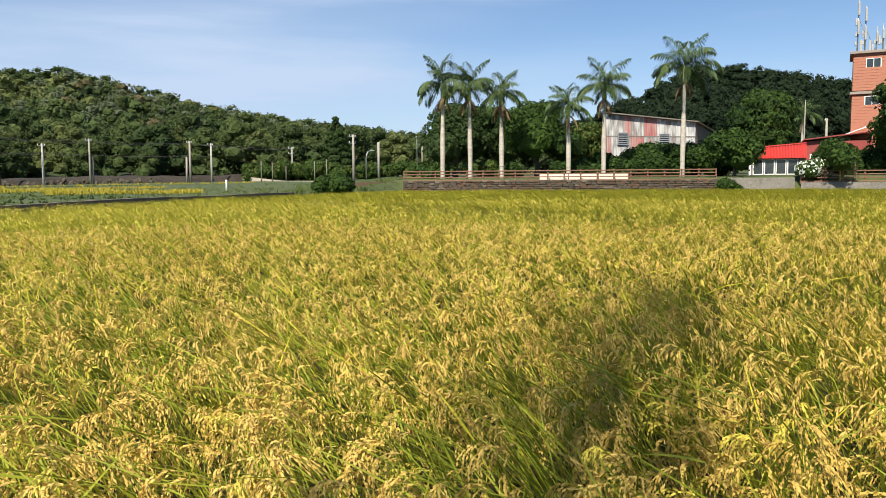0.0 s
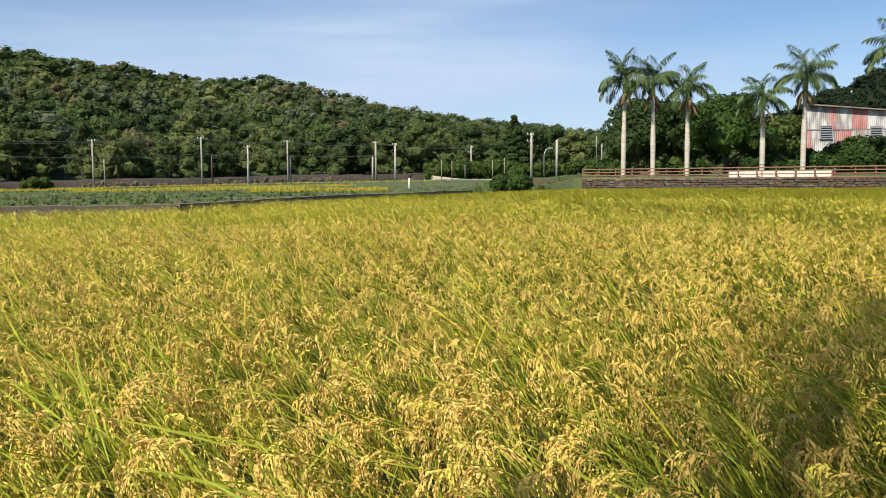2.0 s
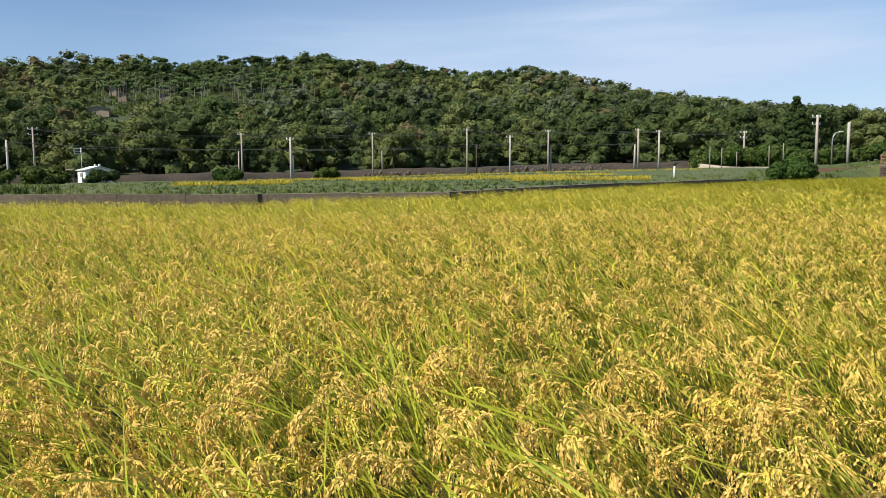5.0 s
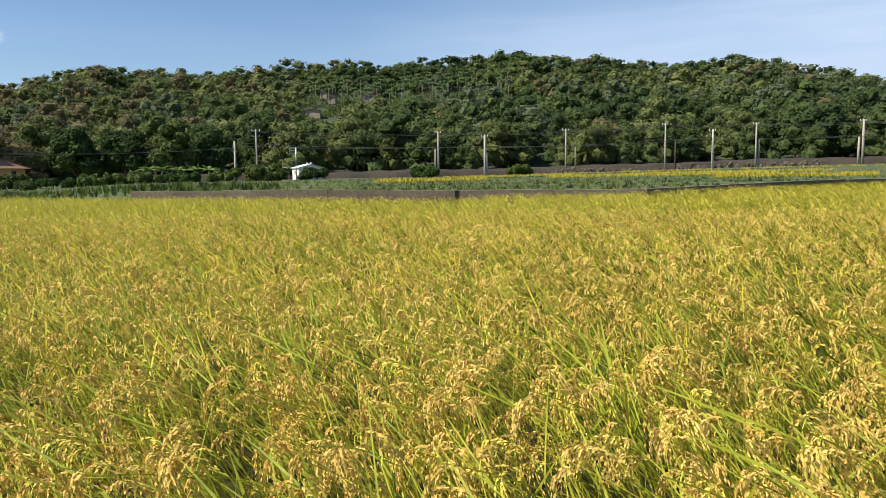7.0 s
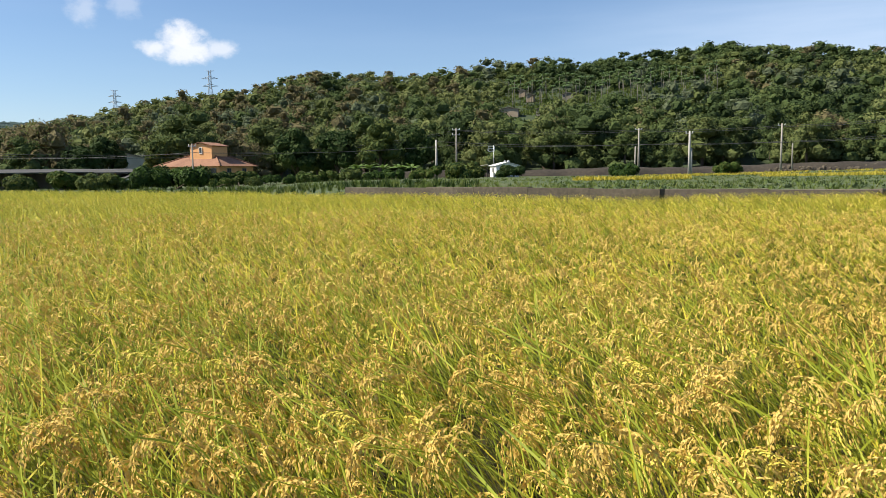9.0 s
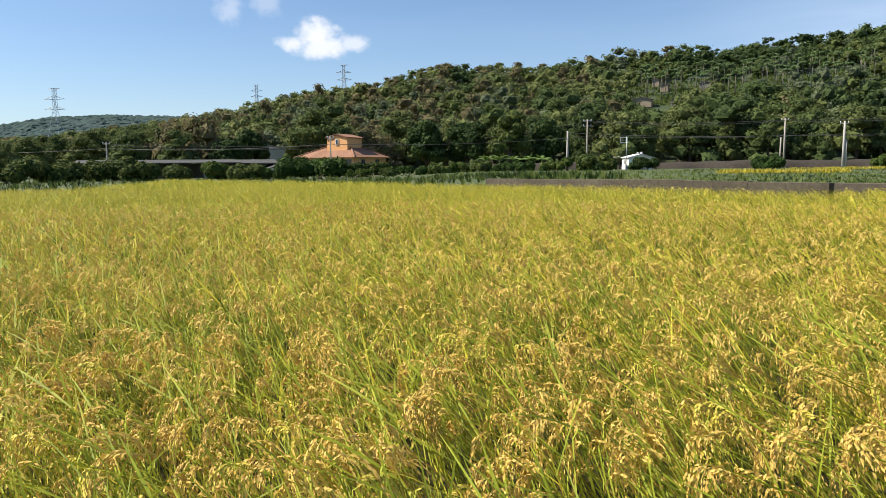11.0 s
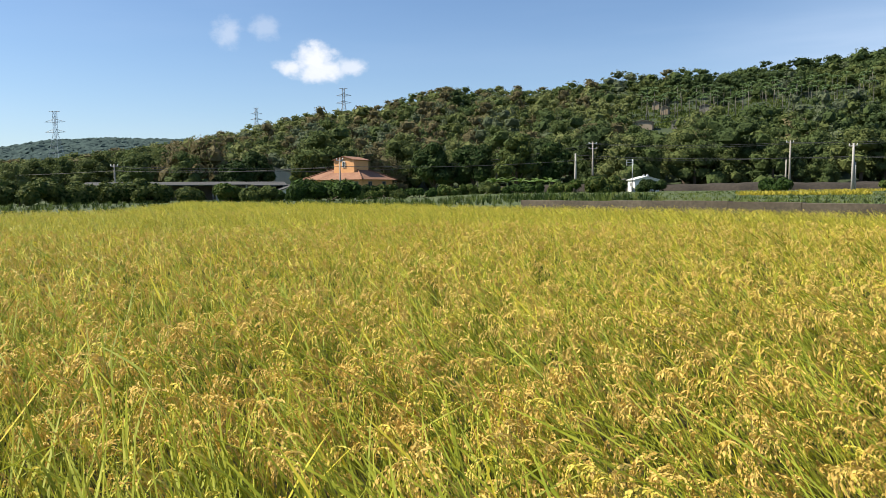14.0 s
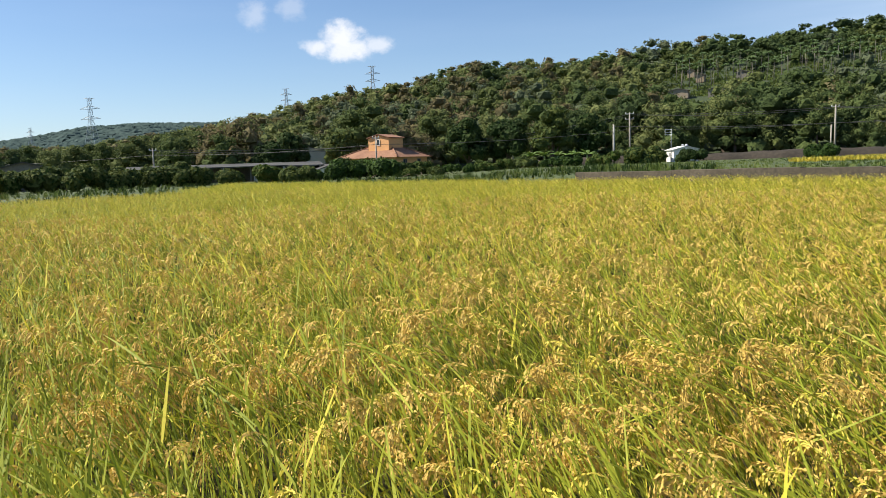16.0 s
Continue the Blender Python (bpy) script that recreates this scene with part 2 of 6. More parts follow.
M_WHITEPOLE = material("pale_concrete_pole", [(0.30, 0.285, 0.26), (0.42, 0.40, 0.37)], 0.8, 8, 0.85, 0.2)
M_CABLE = material("black_cable", [(0.03, 0.03, 0.03), (0.07, 0.07, 0.07)], 1.0, 9, 0.6)
M_EARTH = material("brown_earth", [(0.014, 0.011, 0.008), (0.028, 0.022, 0.016), (0.050, 0.039, 0.028)], 0.25, 2.5, 0.95, 0.6)
M_TRACK = material("pale_dirt_track", [(0.22, 0.19, 0.15), (0.33, 0.29, 0.23)], 0.3, 3, 0.95, 0.3)
M_GRASS = material("wild_grass", [(0.052, 0.085, 0.02), (0.105, 0.145, 0.035), (0.18, 0.18, 0.065)], 0.25, 3, 0.9, 0, 0, 0.3, shine=0.08)
M_VEG = material("vegetable_leaf", [(0.062, 0.095, 0.042), (0.12, 0.16, 0.075)], 0.4, 4, 0.9, 0, 0, 0.2, shine=0.08)
M_YELLOWCROP = material("yellow_ripe_strip", [(0.30, 0.28, 0.03), (0.58, 0.45, 0.04)], 0.4, 4, 0.7, 0, 0, 0.3)
M_BROADLEAF = [material("shrub_leaf_bright", [(0.030, 0.062, 0.012), (0.068, 0.120, 0.022)], 0.5, 6, 0.7, 1.0, 0, 0.25, spread=(0.38, 0.62), relief=0.15, shine=0.12),
               material("shrub_leaf_deep", [(0.014, 0.034, 0.008), (0.036, 0.066, 0.014)], 0.5, 6, 0.7, 1.0, 0, 0.2, spread=(0.38, 0.62), relief=0.15, shine=0.12),
               material("shrub_leaf_olive", [(0.06, 0.085, 0.018), (0.12, 0.14, 0.035)], 0.5, 6, 0.7, 1.0, 0, 0.25, spread=(0.38, 0.62), relief=0.15, shine=0.12)]
M_BLOSSOM = material("white_blossom", [(0.60, 0.62, 0.55), (0.74, 0.76, 0.70)], 2, 8, 0.6)
M_YELLOWPAINT = material("yellow_painted_tube", [(0.55, 0.40, 0.05), (0.66, 0.50, 0.08)], 2, 8, 0.5)
M_BANANA = material("banana_leaf", [(0.08, 0.15, 0.025), (0.17, 0.24, 0.05)], 0.8, 5, 0.45, 0, 0, 0.3)
M_ARECATRUNK = material("grey_areca_trunk", [(0.12, 0.11, 0.085), (0.20, 0.185, 0.15)], 1.2, 6, 0.9, 0.3)

# ---- building helpers ----
class Bag:
    """Collects many small shapes into one mesh."""

    def __init__(self):
        self.v, self.t, self.m, self.count = [], [], [], 0

    def add(self, v, t, m):
        self.v.append(v), self.t.append(t + self.count), self.m.append(m)
        self.count += len(v)

    def scatter(self, shape, pos, yaw, size, lean=None):
        v, t, m = shape
        k = len(pos)
        if not k:
            return
        c, s = np.cos(yaw)[:, None], np.sin(yaw)[:, None]
        size = np.asarray(size, float).reshape(k, -1)
        sx, sz = size[:, :1], size[:, -1:]
        x, y, z = (v[None, :, 0] * c - v[None, :, 1] * s) * sx, (v[None, :, 0] * s + v[None, :, 1] * c) * sx, v[None, :, 2] * sz
        if lean is not None:
            up = np.maximum(z, 0) ** 1.5
            x, y = x + lean[:, :1] * up, y + lean[:, 1:] * up
        p = np.stack([x, y, np.broadcast_to(z, x.shape)], -1) + pos[:, None, :]
        tt = (t[None] + (np.arange(k) * len(v))[:, None, None]).reshape(-1, 3)
        self.add(p.reshape(-1, 3), tt, np.tile(m, k))

    def mesh(self, name, mats, smooth=False):
        v, t, m = np.concatenate(self.v), np.concatenate(self.t), np.concatenate(self.m)
        me = bpy.data.meshes.new(name)
        me.vertices.add(len(v)), me.loops.add(t.size), me.polygons.add(len(t))
        me.vertices.foreach_set("co", v.astype(np.float32).ravel())
        me.loops.foreach_set("vertex_index", t.astype(np.int32).ravel())
        me.polygons.foreach_set("loop_start", np.arange(0, t.size, 3, dtype=np.int32))
        me.polygons.foreach_set("material_index", m.astype(np.int32))
        me.polygons.foreach_set("use_smooth", np.full(len(t), smooth))
        for x in mats:
            me.materials.append(x)
        me.update(calc_edges=True)
        return me


def smooth01(x):
    x = np.clip(x, 0, 1)
    return x * x * (3 - 2 * x)


def around(az, d, z=0.0):
    """A place by its heading to the left of +y, in degrees, and its distance from the origin."""
    return Vector((-d * math.sin(radians(az)), d * math.cos(radians(az)), z))


# ---- lie of the land ----
FIELD = np.array([(-40, -14.2), (-2.9, -0.40), (-0.1, 0.50), (1.0, -0.25), (60, -12.0), (53, 18), (46.0, 30.6), (30.0, 45.6), (28, 44), (18, 38.2),
                  (9, 31), (1.2, 21.2), (-3.5, 20.1), (-3.6, 18.1), (-22, 23.4), (-40, 25.8), (-26.4, 13.2), (-26.6, 2.0), (-40, -5)], float)


def field_distance(x, y):
    """Metres outside the paddy's edge; negative inside it."""
    best, inside = np.full(np.shape(x), 1e9), np.zeros(np.shape(x), bool)
    for (ax, ay), (bx, by) in zip(FIELD, np.roll(FIELD, -1, 0)):
        ex, ey = bx - ax, by - ay
        s = np.clip(((x - ax) * ex + (y - ay) * ey) / (ex * ex + ey * ey), 0, 1)
        best = np.minimum(best, np.hypot(x - ax - s * ex, y - ay - s * ey))
        if ey:
            inside ^= ((ay > y) != (by > y)) & (x < ax + (y - ay) / ey * ex)
    return np.where(inside, -best, best)


CREST_AZ = [-75, -70, -64.2, -61.8, -59.7, -57.5, -56, -54, -52.2, -51, -48, -44, -34.4, -32, -29.8, -26.4, -24, -22, -20, -18, -15.8, -13, -11, -9.8, -7.7, -5.6, -2.7, 0.3, 3.5, 5.7, 8, 10.8, 13, 14.5, 16, 17.5, 19.5, 22, 24.3, 27.6, 30.3, 32.2, 34.4, 36.2, 38.8, 41.5, 44, 45.6, 47, 48.8, 51, 53, 55, 57, 64, 75]
CREST_EL = [5.0, 6.0, 6.75, 7.1, 7.5, 7.95, 8.1, 7.85, 7.2, 6.5, 5.0, 3.9, 3.6, 3.8, 4.25, 4.6, 4.75, 5.1, 5.5, 5.9, 6.35, 7.05, 7.6, 7.85, 7.7, 7.6, 7.9, 8.3, 8.35, 8.75, 8.75, 8.45, 8.6, 8.35, 7.95, 8.5, 8.3, 8.25, 8.0, 7.65, 7.5, 7.75, 7.5, 7.7, 7.05, 6.4, 5.9, 6.1, 5.8, 5.25, 4.65, 4.2, 3.8, 3.3, 2.2, 1.8]
RIDGE, CANOPY = 300.0, 4.5


def hill_foot(az):
    return np.interp(az, [-75, -60, -46, -38, -30, 40, 50, 75], [125, 120, 130, 128, 122, 121, 104, 92])


def land_height(x, y):
    d, az = np.hypot(x, y), np.degrees(np.arctan2(-x, y))
    out = field_distance(x, y)
    front = smooth01((78 - np.abs(az)) / 10)
    side = smooth01((-28 - az) / 6)
    flat = 0.95 + 0.65 * side + smooth01((d - 40) / 80) * np.interp(az, [-34, -12, 10], [1.0, 0.55, -0.2]) - 0.35 * smooth01((az - 33) / 9)
    flat = flat * front + 0.35 * (1 - front)
    mud = SINK / SCALE
    z = mud + (flat - mud) * smooth01((out - 0.1) / 1.6)
    crest = 1.55 + RIDGE * np.tan(np.radians(np.interp(az, CREST_AZ, CREST_EL))) - CANOPY
    foot = hill_foot(az)
    up = np.clip((d - foot) / (RIDGE - foot), 0, 1)
    rise = up ** 1.25
    fall = np.clip((d - RIDGE) / 400, 0, 1)
    z = z + front * np.maximum(crest - flat, 0) * np.where(d > RIDGE, 1 - smooth01(fall), rise)
    # a far wooded ridge behind the low left end of the hill
    far = np.interp(az, [40, 48, 55, 60, 64, 67, 71, 80, 100], [0, 60, 94, 95, 88, 72, 58, 50, 0]) * np.exp(-((d - 1500) / 350) ** 2)
    return z + far


def make_ground():
    ring = np.concatenate([np.arange(0.4, 12, 1.45), np.arange(12, 62, 1.0), np.arange(62, 130, 4), np.arange(130, 320, 7), np.geomspace(325, 3700, 32)])
    az = np.radians(np.concatenate([np.arange(-80, 80, 1.0), np.arange(80, 280, 5)]))
    d, a = np.meshgrid(ring, az, indexing="ij")
    x, y = -d * np.sin(a), d * np.cos(a)
    z = land_height(x, y)
    n, k = len(ring), len(az)
    idx = np.arange(n * k).reshape(n, k)
    p, q = idx[:-1], idx[1:]
    quads = np.stack([p, np.roll(p, -1, 1), np.roll(q, -1, 1), q], -1).reshape(-1, 4)
    tri = np.concatenate([quads[:, [0, 1, 2]], quads[:, [0, 2, 3]]])
    cen = np.stack([x.ravel(), y.ravel()], -1)[tri].mean(1)
    cd, caz = np.hypot(*cen.T), np.degrees(np.arctan2(-cen[:, 0], cen[:, 1]))
    mat = np.where(field_distance(cen[:, 0], cen[:, 1]) < 0, 0, np.where(cd > hill_foot(caz) + 3, 2, 1))
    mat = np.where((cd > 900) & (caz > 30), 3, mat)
    bag = Bag()
    bag.add(np.stack([x, y, z], -1).reshape(-1, 3), tri, mat)
    hub = np.concatenate([[[0, 0, float(z[0].mean())]], np.stack([x[0], y[0], z[0]], -1)])
    bag.add(hub, np.array([(0, i + 1, (i + 1) % k + 1) for i in range(k)]), np.ones(k, int))
    ob = new("ground", bag.mesh("ground", [M_MUD, M_LAND, M_HILLFLOOR, M_HAZYHILL], True))
    tagged(ob, "paddy mud, rough grass and wooded hill slopes", "ground", kind="structure")


make_ground()

# ---- rice ----
def ribbon(points, widths, side):
    k = len(points)
    v = np.concatenate([points[:-1] - side * widths[:-1, None], points[:-1] + side * widths[:-1, None], points[-1:]])
    t = []
    for i in range(k - 2):
        a, b, c, d = i, i + 1, k - 1 + i, k + i
        t += [(a, c, d), (a, d, b)]
    t.append((k - 2, 2 * k - 3, 2 * k - 2))
    return v, np.array(t)


def grain_head(rng, bag, neck, strands, grains, size, tone, stem):
    """A ripe head: its axis arches over downwind, and strands of grain hang from it like a mop."""
    a = rng.normal(math.pi, 0.8)
    out, up = np.array([math.cos(a), math.sin(a), 0]), np.array([0, 0, 1.0])
    aside = np.array([-out[1], out[0], 0])
    long, first, bend = rng.uniform(0.10, 0.14), math.radians(rng.uniform(20, 55)), math.radians(rng.uniform(70, 110))
    s = np.linspace(0, 1, 9)
    turn = first + bend * s ** 0.7
    step = (out * np.sin(turn)[:, None] + up * np.cos(turn)[:, None]) * long / 8
    axis = neck + np.concatenate([[(0, 0, 0)], np.cumsum(step, 0)[:-1]])
    if stem:
        low = neck - out * 0.10 - up * 0.30
        v, t = ribbon(np.stack([low, neck, axis[4], axis[8]]), np.array([0.0022, 0.002, 0.0014, 0]), aside)
        bag.add(v, t, np.full(len(t), 2))
    vs, ts, k = [], [], 0
    for b in range(strands):
        f = 8 * (0.12 + 0.86 * (b + rng.uniform(0, 0.8)) / strands)
        i = min(int(f), 7)
        p0 = axis[i] + (axis[i + 1] - axis[i]) * (f - i)
        way = step[i] / np.linalg.norm(step[i]) * 0.85 + aside * rng.normal(0, 0.24) + up * rng.uniform(0.0, 0.22)
        reach = rng.uniform(0.062, 0.098) * (1.1 - 0.3 * b / strands)
        for g in range(grains):
            u0, u1 = (g + 0.1) / grains, (g + 1.25) / grains
            q0 = p0 + reach * (way * u0 - up * 1.0 * u0 ** 2)
            q1 = p0 + reach * (way * u1 - up * 1.0 * u1 ** 2)
            along = q1 - q0
            along /= np.linalg.norm(along) + 1e-9
            flat = np.cross(along, rng.normal(0, 1, 3))
            flat = flat / (np.linalg.norm(flat) + 1e-9)
            q0 = q0 + flat * size[1] * rng.uniform(-0.9, 0.9)
            l, r = size[0] * rng.uniform(0.85, 1.15), size[1] * rng.uniform(0.8, 1.2)
            mid = q0 + along * l * 0.45
            vs += [q0, mid - flat * r, mid + flat * r, q0 + along * l]
            ts += [(k, k + 1, k + 2), (k + 1, k + 3, k + 2)]
            k += 4
    bag.add(np.array(vs), np.array(ts), np.full(len(ts), tone))


def rice_clump(rng, blades, seg, heads, strands, grains, size, wide=1.0, ripe=0.8, dry=0.2, top=(0.70, 1.02), tilt=(16, 68), across=0.10, stem=True):
    """One clump: narrow leaves blown over downwind (towards -x) and heavy heads among their tips."""
    bag = Bag()
    for _ in range(blades):
        a, lean = rng.normal(math.pi, 0.8), math.radians(rng.uniform(*tilt))
        if rng.random() < 0.12:
            a, lean = rng.uniform(0, 6.28), lean * 0.5
        long, droop = rng.uniform(0.26, 0.48), rng.uniform(0.0, 0.30) ** 1.4
        out = np.array([math.cos(a), math.sin(a), 0])
        s = np.linspace(0, 1, seg + 1)
        foot = rng.uniform(*top) - long * math.cos(lean)
        b, r = rng.uniform(0, 6.28), across * math.sqrt(rng.random())
        pts = np.array([r * math.cos(b), r * math.sin(b), 0]) + out * (long * (math.sin(lean) * (s - 0.5) + droop * s ** 2.2))[:, None]
        pts[:, 2] = foot + long * (math.cos(lean) * s - 0.8 * droop * s ** 2.4)
        tw = rng.uniform(-1.0, 1.0)
        side = np.array([-math.sin(a), math.cos(a), 0]) * math.cos(tw) + np.array([0, 0, 1]) * math.sin(tw)
        width = 0.0042 * wide * rng.uniform(0.65, 1.25) * np.sqrt(np.maximum(1 - s ** 1.6, 0)) * (0.55 + 0.45 * np.minimum(1, s * 5))
        v, t = ribbon(pts, width, side)
        bag.add(v, t, np.full(len(t), 3 if rng.random() < dry else 0))
    for _ in range(heads):
        b, r = rng.uniform(0, 6.28), across * math.sqrt(rng.random())
        neck = np.array([r * math.cos(b), r * math.sin(b), 0.935 - 0.20 * rng.random()])
        grain_head(rng, bag, neck, strands, grains, size, 1 if rng.random() < ripe else 4, stem)
    return np.concatenate(bag.v), np.concatenate(bag.t), np.concatenate(bag.m)


TRACK = np.array([row[1:3] for row in PATH])


def make_rice():
    rng = np.random.default_rng(7)
    levels = [  # nearest, farthest, spacing, templates, clump settings
        (0.0, 2.9, 0.20, 12, (17, 4, 9, 9, 7, (0.0165, 0.0032), 1.0, 0.92, 0.2, (0.70, 1.06))),
        (2.9, 5.6, 0.21, 12, (15, 3, 8, 5, 3, (0.0340, 0.0040), 1.15, 0.92, 0.2, (0.70, 1.05))),
        (5.6, 15.0, 0.285, 12, (15, 2, 7, 4, 2, (0.050, 0.0048), 1.5, 0.75, 0.42, (0.70, 1.02), (16, 66), 0.115, False)),
        (15.0, 34.0, 0.45, 10, (28, 1, 3, 3, 1, (0.090, 0.0070), 2.6, 0.2, 0.58, (0.78, 1.0), (12, 55), 0.24, False)),
        (34.0, 120.0, 0.75, 10, (36, 1, 1, 2, 1, (0.10, 0.010), 4.6, 0.15, 0.58, (0.86, 0.99), (12, 55), 0.42, False)),
    ]
    lush = [rice_clump(rng, 26, 4, 3, 9, 6, (0.0165, 0.0030), 1.15, 0.6, 0.12, (0.66, 1.08), (10, 58)) for _ in range(8)]
    bag = Bag()
    for near, far, gap, kinds, how in levels:
        shapes = [rice_clump(rng, *how) for _ in range(kinds)]
        reach = far + 4.0
        gx, gy = np.meshgrid(np.arange(-min(reach, 54), min(reach, 80), gap), np.arange(-4.5, min(reach, 62), gap))
        x, y = gx.ravel(), gy.ravel()
        x = x + rng.uniform(-0.35, 0.35, len(x)) * gap
        y = y + rng.uniform(-0.35, 0.35, len(y)) * gap
        d = np.min(np.hypot(x[:, None] - TRACK[None, ::3, 0], y[:, None] - TRACK[None, ::3, 1]), 1)
        az = np.degrees(np.arctan2(-x, y + 2.1))
        edge = -field_distance(x / SCALE, y / SCALE) * SCALE
        keep = (d >= near) & (d < far) & (np.abs(az - 1) < 77) & (edge > 0.12)
        # a grassy bund cuts the field from the stone wall side
        keep &= ~((np.abs(x - 16.0 - 0.05 * (y - 18)) < 1.1) & (y > 12) & (y < 43))
        x, y, edge = x[keep], y[keep], edge[keep]
        k = len(x)
        wave = np.sin(x * 0.45 + 1.3 * np.sin(y * 0.3)) + np.sin(y * 0.65 + 0.6 * np.sin(x * 0.7))
        tall = 1.0 + 0.02 * wave + rng.normal(0, 0.032 if near < 15 else 0.012, k)
        lean = np.stack([-0.32 + 0.06 * np.sin(0.8 * x + 0.4 * y) + rng.normal(0, 0.07, k), 0.03 + rng.normal(0, 0.07, k)], -1)
        pick, yaw = rng.integers(0, kinds, k), rng.uniform(-0.8, 0.8, k)
        pos = np.stack([x, y, np.zeros(k)], -1)
        # greener, taller plants along the path side and in small patches
        green = (near < 6) & ((edge < 0.85) & (x < -2.9) | (np.sin(1.9 * x + 2.2 * np.sin(1.3 * y)) * np.sin(1.6 * y + 1.1 * x) > 0.78)) & (rng.random(k) < 0.8)
        for i, shape in enumerate(shapes):
            m = (pick == i) & ~green
            bag.scatter(shape, pos[m], yaw[m], np.stack([np.ones(m.sum()), tall[m]], -1), lean[m])
        for i, shape in enumerate(lush):
            m = (pick % len(lush) == i) & green
            bag.scatter(shape, pos[m], yaw[m], np.stack([np.ones(m.sum()), tall[m]], -1), lean[m])
        print("rice", near, k, sum(len(t) for t in bag.t))
    ob = new("rice_field", bag.mesh("rice_field", [M_BLADE, M_GRAIN, M_STALK, M_DRYBLADE, M_GRAIN_PALE]))
    tagged(ob, "ripe golden rice with drooping grain heads and green leaves", "rice field", kind="stuff")
    return ob


rice_field = make_rice()

# ---- woods on the hill ----
def knob(fine):
    """A coarse ball for the dense inside of a crown."""
    bm = bmesh.new()
    bmesh.ops.create_icosphere(bm, subdivisions=fine, radius=1)
    bm.verts.index_update()
    v, t = np.array([tuple(q.co) for q in bm.verts]), np.array([[q.index for q in f.verts] for f in bm.faces])
    bm.free()
    return v, t


KNOB_V, KNOB_T = knob(1)
ICO = np.array([(0, 0, 1), (0.894, 0, 0.447), (0.276, 0.851, 0.447), (-0.724, 0.526, 0.447), (-0.724, -0.526, 0.447), (0.276, -0.851, 0.447),
                (0.724, 0.526, -0.447), (-0.276, 0.851, -0.447), (-0.894, 0, -0.447), (-0.276, -0.851, -0.447), (0.724, -0.526, -0.447), (0, 0, -1)])
ICO_T = np.array([(0, 1, 2), (0, 2, 3), (0, 3, 4), (0, 4, 5), (0, 5, 1), (1, 6, 2), (2, 7, 3), (3, 8, 4), (4, 9, 5), (5, 10, 1), (6, 7, 2), (7, 8, 3), (8, 9, 4), (9, 10, 5), (10, 6, 1)])


def sprays(rng, bag, c, r, clumps, size, mats, squash=1.0, depth=0.84):
    """Leaf sprays through the outer shell of one lobe: single pointed blades, loosely along its surface."""
    d = rng.normal(0, 1, (clumps, 3))
    d[:, 2] = np.where(d[:, 2] < -0.5, -d[:, 2] * 0.6, d[:, 2])
    d /= np.linalg.norm(d, axis=1)[:, None]
    p = np.asarray(c) + d * (r * rng.uniform(depth, 1.12, clumps))[:, None] * np.array([1, 1, squash])
    n = d + rng.normal(0, 0.42, (clumps, 3))
    n /= np.linalg.norm(n, axis=1)[:, None]
    u = np.cross(n, rng.normal(0, 1, (clumps, 3)))
    u /= np.linalg.norm(u, axis=1)[:, None]
    w = np.cross(n, u)
    s = (size * rng.uniform(0.55, 1.35, clumps))[:, None]
    v = np.stack([p - u * s * 0.6 + w * s * 0.75, p - u * s * 0.6 - w * s * 0.75, p + u * s * 1.1 + n * s * 0.25], 1).reshape(-1, 3)
    bag.add(v, np.arange(clumps * 3).reshape(-1, 3), np.asarray(mats)[rng.integers(0, len(mats), clumps)])


def crown_shape(rng, lobes, clumps, size, mat, tall=1.0, mixed=None):
    """A broadleaf crown of unit radius: leaf sprays over many uneven lobes."""
    bag = Bag()
    for i in range(lobes):
        f = (i + 0.5) / lobes
        a, r = 2.4 * i + rng.uniform(-0.6, 0.6), rng.uniform(0.15, 0.72) * (1.1 - 0.75 * f ** 2)
        c, big = np.array([r * math.cos(a), r * math.sin(a), (0.12 + 0.98 * f + rng.uniform(-0.12, 0.12)) * tall]), rng.uniform(0.26, 0.50) * (1.1 - 0.35 * f)
        bag.add(KNOB_V * (1 + rng.uniform(-0.25, 0.25, (len(KNOB_V), 1))) * big * 0.66 + c, KNOB_T, np.full(len(KNOB_T), mat))
        sprays(rng, bag, c, big, int(clumps * (0.6 + 0.8 * f)), size, [mat, mat, mat, mat if mixed is None else mixed], 0.85, 0.72)
    return np.concatenate(bag.v), np.concatenate(bag.t), np.concatenate(bag.m)


def trunked(shape):
    """Sets a crown on a short bare trunk."""
    v, t, m = shape
    bag = Bag()
    bag.add(v + np.array([0, 0, 0.28]), t, m)
    ring = np.array([(math.cos(a), math.sin(a), 0) for a in (0, 2.1, 4.2)])
    bag.add(np.concatenate([ring * 0.06, ring * 0.035 + np.array([0, 0, 1.0])]), np.array([(0, 1, 4), (0, 4, 3), (1, 2, 5), (1, 5, 4), (2, 0, 3), (2, 3, 5)]), np.full(6, 7))
    return np.concatenate(bag.v), np.concatenate(bag.t), np.concatenate(bag.m)


def in_clearing(x, y):
    """The terraced palm orchard with its sheds, and a farmyard low on the slope."""
    d, az = np.hypot(x, y), np.degrees(np.arctan2(-x, y))
    yard = (np.abs(az - 49.6) < 2.0) & (d > 106) & (d < 131)
    return yard | (np.abs(az - 14.5) < 8.5 - np.abs(d - 228) * 0.03) & (d > 228 - np.where(az > 18.3, 46, 19)) & (d < 247)


